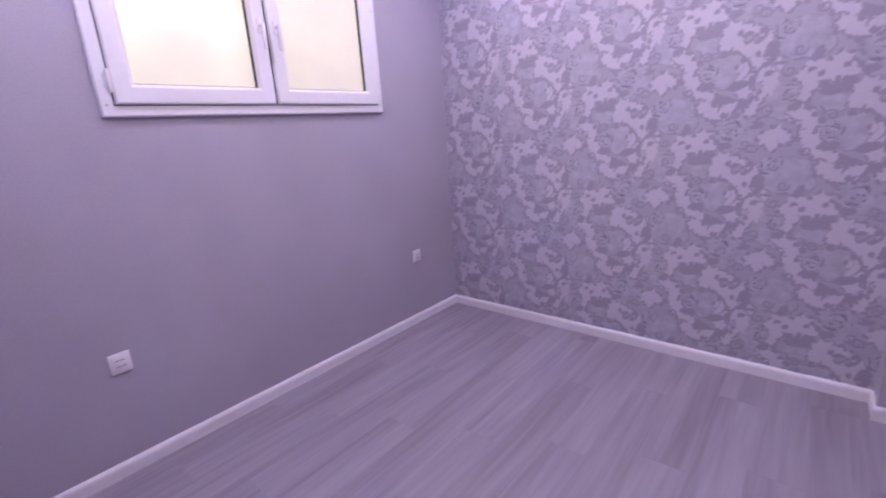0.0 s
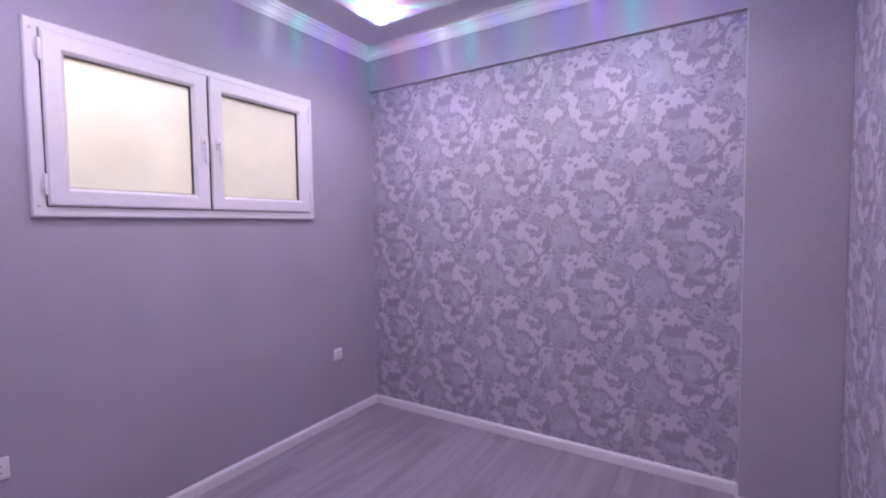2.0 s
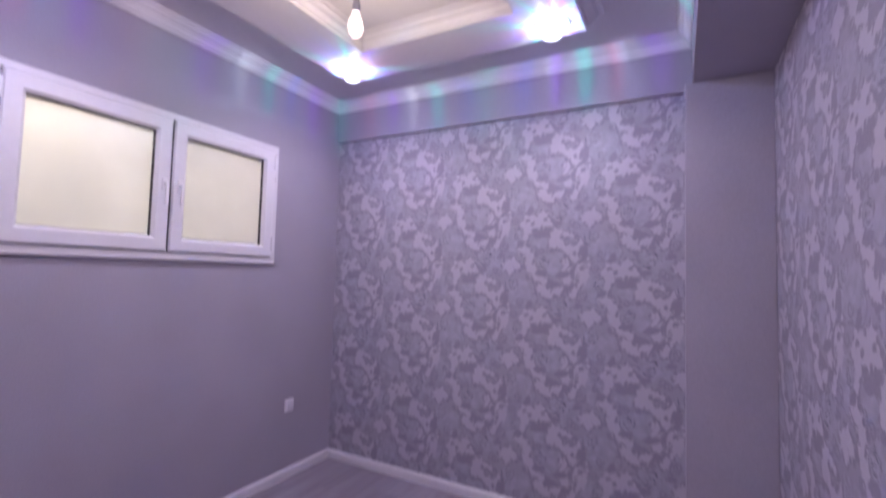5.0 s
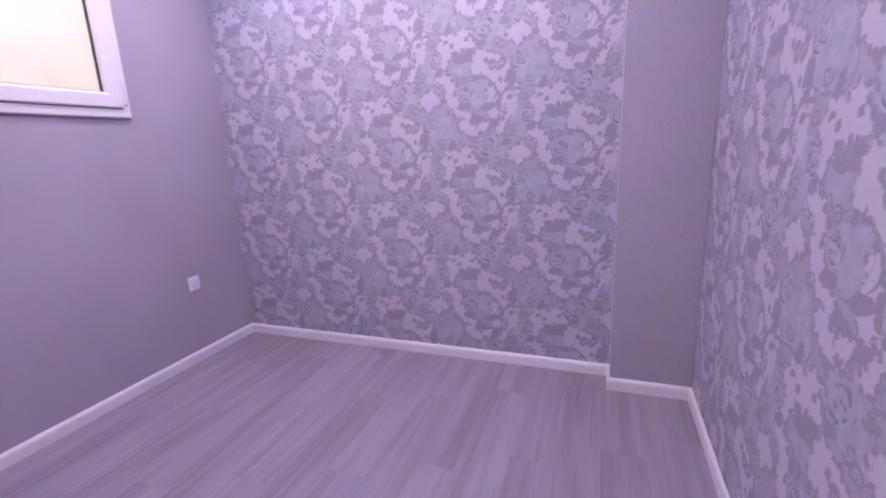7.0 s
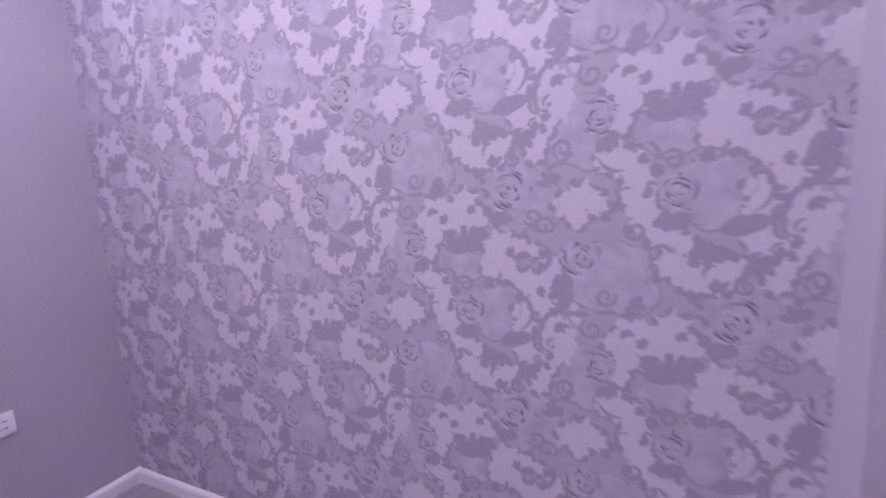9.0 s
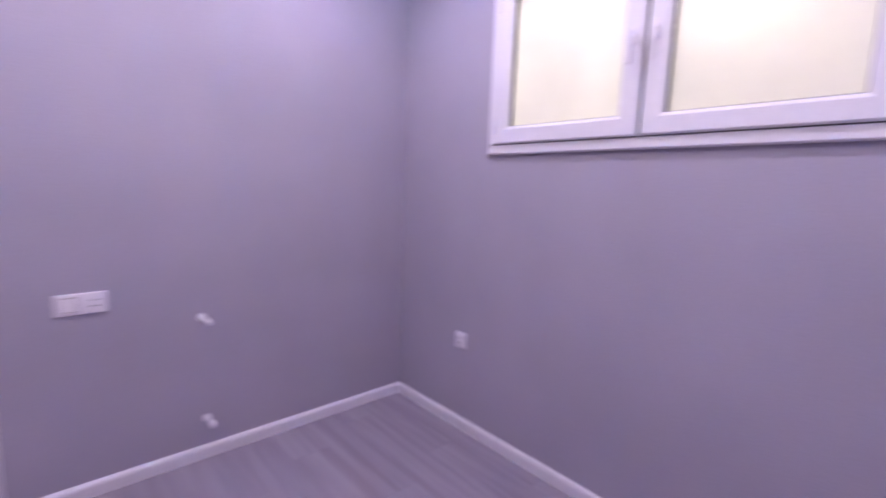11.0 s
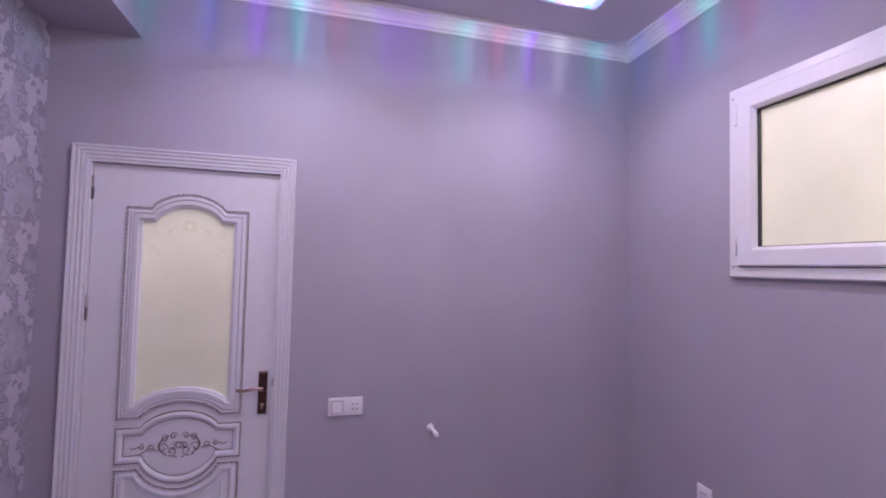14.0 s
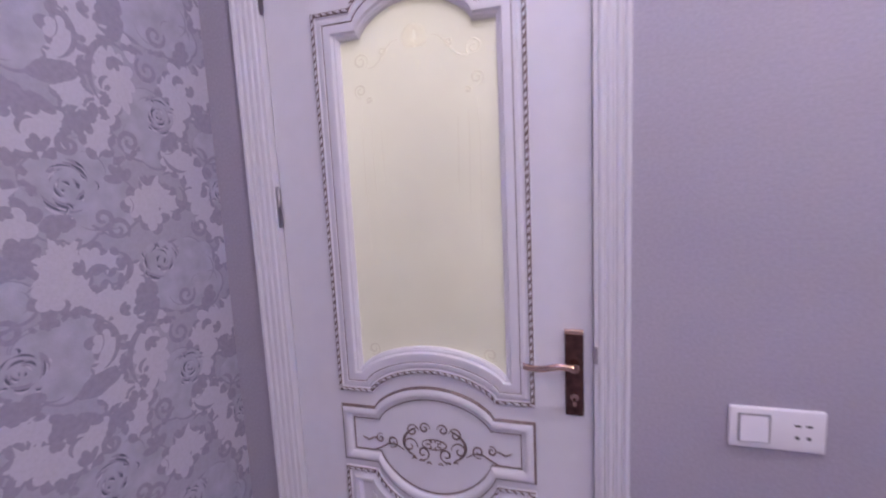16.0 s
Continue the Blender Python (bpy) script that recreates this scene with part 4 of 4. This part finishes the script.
teeth(0.262, -0.145, 0.09, -1.1, 25)
teeth(-0.055, 0.215, 0.08, 0.5, 27)
teeth(-0.090, 0.330, 0.09, 1.3, 30)
frond(0.345, 0.290, 0.026, 2.2, 13, 3)
frond(0.112, 0.255, 0.028, -1.9, 15, 3)
frond(-0.012, 0.150, 0.028, 1.9, 16, 3)
frond(0.300, -0.105, 0.032, 1.7, 18, 3)
frond(0.160, 0.130, 0.028, 2.9, 19, 3)
frond(0.420, -0.020, 0.028, 2.6, 20, 3)
frond(0.465, 0.110, 0.028, -1.0, 22, 3)
frond(0.150, 0.385, 0.026, 2.4, 11, 3)
frond(0.218, 0.425, 0.026, -0.6, 12, 3)
frond(0.408, 0.192, 0.026, 0.2, 14, 3)
frond(0.248, -0.046, 0.026, 1.2, 17, 3)
frond(0.100, 0.425, 0.026, -1.2, 21, 3)
hook(0.120, 0.345, 0.022, -1.5, 1.2, 0.010)
hook(0.290, -0.062, 0.020, 1.2, 3.8, 0.010)
# scrolls and hooked tendrils
scroll(0.021, 0.419, 0.030, 2.2, 1)
scroll(0.054, -0.130, 0.028, 0.4, -1)
scroll(0.123, 0.041, 0.027, 2.6, 1)
scroll(0.429, 0.372, 0.028, 5.6, 1)
scroll(-0.047, 0.247, 0.026, 4.0, -1)
scroll(0.353, -0.088, 0.025, 1.2, 1)
scroll(0.201, 0.204, 0.026, 2.8, -1)
scroll(0.400, -0.240, 0.026, 3.6, 1)
hook(0.410, 0.290, 0.036, -1.9, 1.2, 0.016)
hook(0.375, 0.268, 0.030, 0.6, 2.6, 0.013)
hook(0.052, 0.118, 0.034, -2.0, 1.0, 0.015)
hook(0.142, 0.221, 0.028, -0.9, 1.6, 0.012)
hook(0.468, 0.065, 0.054, 1.0, 3.9, 0.015, 1.42)
hook(0.455, 0.045, 0.020, 1.6, 3.6, 0.010)
hook(0.335, 0.135, 0.060, -1.2, 1.0, 0.011)
hook(0.085, 0.235, 0.050, 3.4, 5.0, 0.011)
# flower hearts
rose(-0.004, -0.030, 0.043, 41)
rose(0.337, -0.172, 0.050, 43)
rose(0.215, 0.129, 0.042, 44)
rose(0.040, 0.318, 0.038, 45)


def paper_relief(name, wall, to_world, u0, u1, v0, v1, shift):
    """Lay the repeats over a stretch u0..u1, v0..v1 of a wall, cut at its edges."""
    verts, faces, tones = [], [], []
    for i in range(int((u0 - shift[0]) / PW) - 2, int((u1 - shift[0]) / PW) + 3):
        for j in range(-2, int((v1 - v0) / PH) + 4):
            ou, ov = shift[0] + i * PW, shift[1] + (j - 2) * PH - (PH / 2 if i % 2 else 0)
            if not (u0 - 0.6 < ou < u1 + 0.6 and v0 - 0.6 < ov < v1 + 0.6):
                continue
            for pts, tone, h in POLYS:
                s = len(verts)
                verts += [(ou + x, ov + z, h) for x, z in pts]
                cx, cz = sum(p[0] for p in pts) / len(pts), sum(p[1] for p in pts) / len(pts)
                verts.append((ou + cx, ov + cz, h + 0.0001))
                c = len(verts) - 1
                for k in range(len(pts)):
                    faces.append((s + k, s + (k + 1) % len(pts), c))
                    tones.append(tone)
            for (left, right), tone, h in STRIPS:
                s = len(verts)
                n = len(left)
                verts += [(ou + x, ov + z, h) for x, z in left] + [(ou + x, ov + z, h) for x, z in right]
                for k in range(n - 1):
                    faces.append((s + k, s + k + 1, s + n + k + 1, s + n + k))
                    tones.append(tone)
    me = bpy.data.meshes.new(name)
    me.from_pydata(verts, [], faces)
    for m in (M_PAPER, M_LEAF, M_BLOOM, M_SHADE, M_VEIN):
        me.materials.append(m)
    me.polygons.foreach_set("material_index", tones)
    bm = bmesh.new()
    bm.from_mesh(me)
    for co, no in (((u0, 0, 0), (-1, 0, 0)), ((u1, 0, 0), (1, 0, 0)), ((0, v0, 0), (0, -1, 0)), ((0, v1, 0), (0, 1, 0))):
        bmesh.ops.bisect_plane(bm, geom=bm.verts[:] + bm.edges[:] + bm.faces[:], plane_co=co, plane_no=no, clear_outer=True)
    bmesh.ops.transform(bm, matrix=to_world, verts=bm.verts)
    bm.to_mesh(me)
    bm.free()
    ob = new(name, me)
    ob.parent = wall
    return tagged(ob, "embossed wallpaper pattern of pale leaves, scrolls and grey roses", "", "", "stuff")


# u runs along the wall, v up, the third axis into the room
NORTH = Matrix(((1, 0, 0, 0), (0, 0, -1, LY), (0, 1, 0, 0), (0, 0, 0, 1)))
EAST = Matrix(((0, 0, -1, WX), (-1, 0, 0, LY), (0, 1, 0, 0), (0, 0, 0, 1)))
paper_relief("wallpaper_pattern", wall_north, NORTH, 0.0, COL_X, 0.03, BEAM_Z, (2.118, 1.200))
paper_relief("wallpaper_pattern", wall_east, EAST, LY - COL_Y, LY, 0.03, BEAM_Z, (2.787, 1.301))

# ---- laminate planks
PLANK_W, PLANK_L = 0.19, 1.21
shapes = {}


def plank(x0, x1, y0, y1):
    key = (round(x1 - x0, 4), round(y1 - y0, 4))
    if key not in shapes:
        bm = bmesh.new()
        w, d, g = key[0] / 2, key[1] / 2, 0.0003
        def ring(i, z):
            return [(-w + i, -d + i, z), (w - i, -d + i, z), (w - i, d - i, z), (-w + i, d - i, z)]
        rows = loft(bm, [ring(g / 2, -0.008), ring(g / 2, -0.0005), ring(g / 2 + 0.0005, 0.0)])
        bm.faces.new(rows[-1])
        shapes[key] = mesh_of("plank", bm, M_PLANK)
    ob = new("plank", shapes[key])
    ob.parent = floor
    ob.location = ((x0 + x1) / 2, (y0 + y1) / 2, 0)


x, row = -0.06, 0
while x < WX:
    a, b = max(x, 0.0), min(x + PLANK_W, WX)
    y = -(row * 0.437 % 1.0) * PLANK_L
    while y < LY:
        c, d = max(y, 0.0), min(y + PLANK_L, LY)
        if d - c > 0.01 and b - a > 0.01:
            plank(a, b, c, d)
        y += PLANK_L
    x += PLANK_W
    row += 1
bm = bmesh.new()
box(bm, DOOR[0] - 0.01, DOOR[1] + 0.01, -T, -0.0005, -0.008, 0.0)
structure("threshold", bm, M_PLANK, "grey-lilac laminate threshold under the door", "threshold")
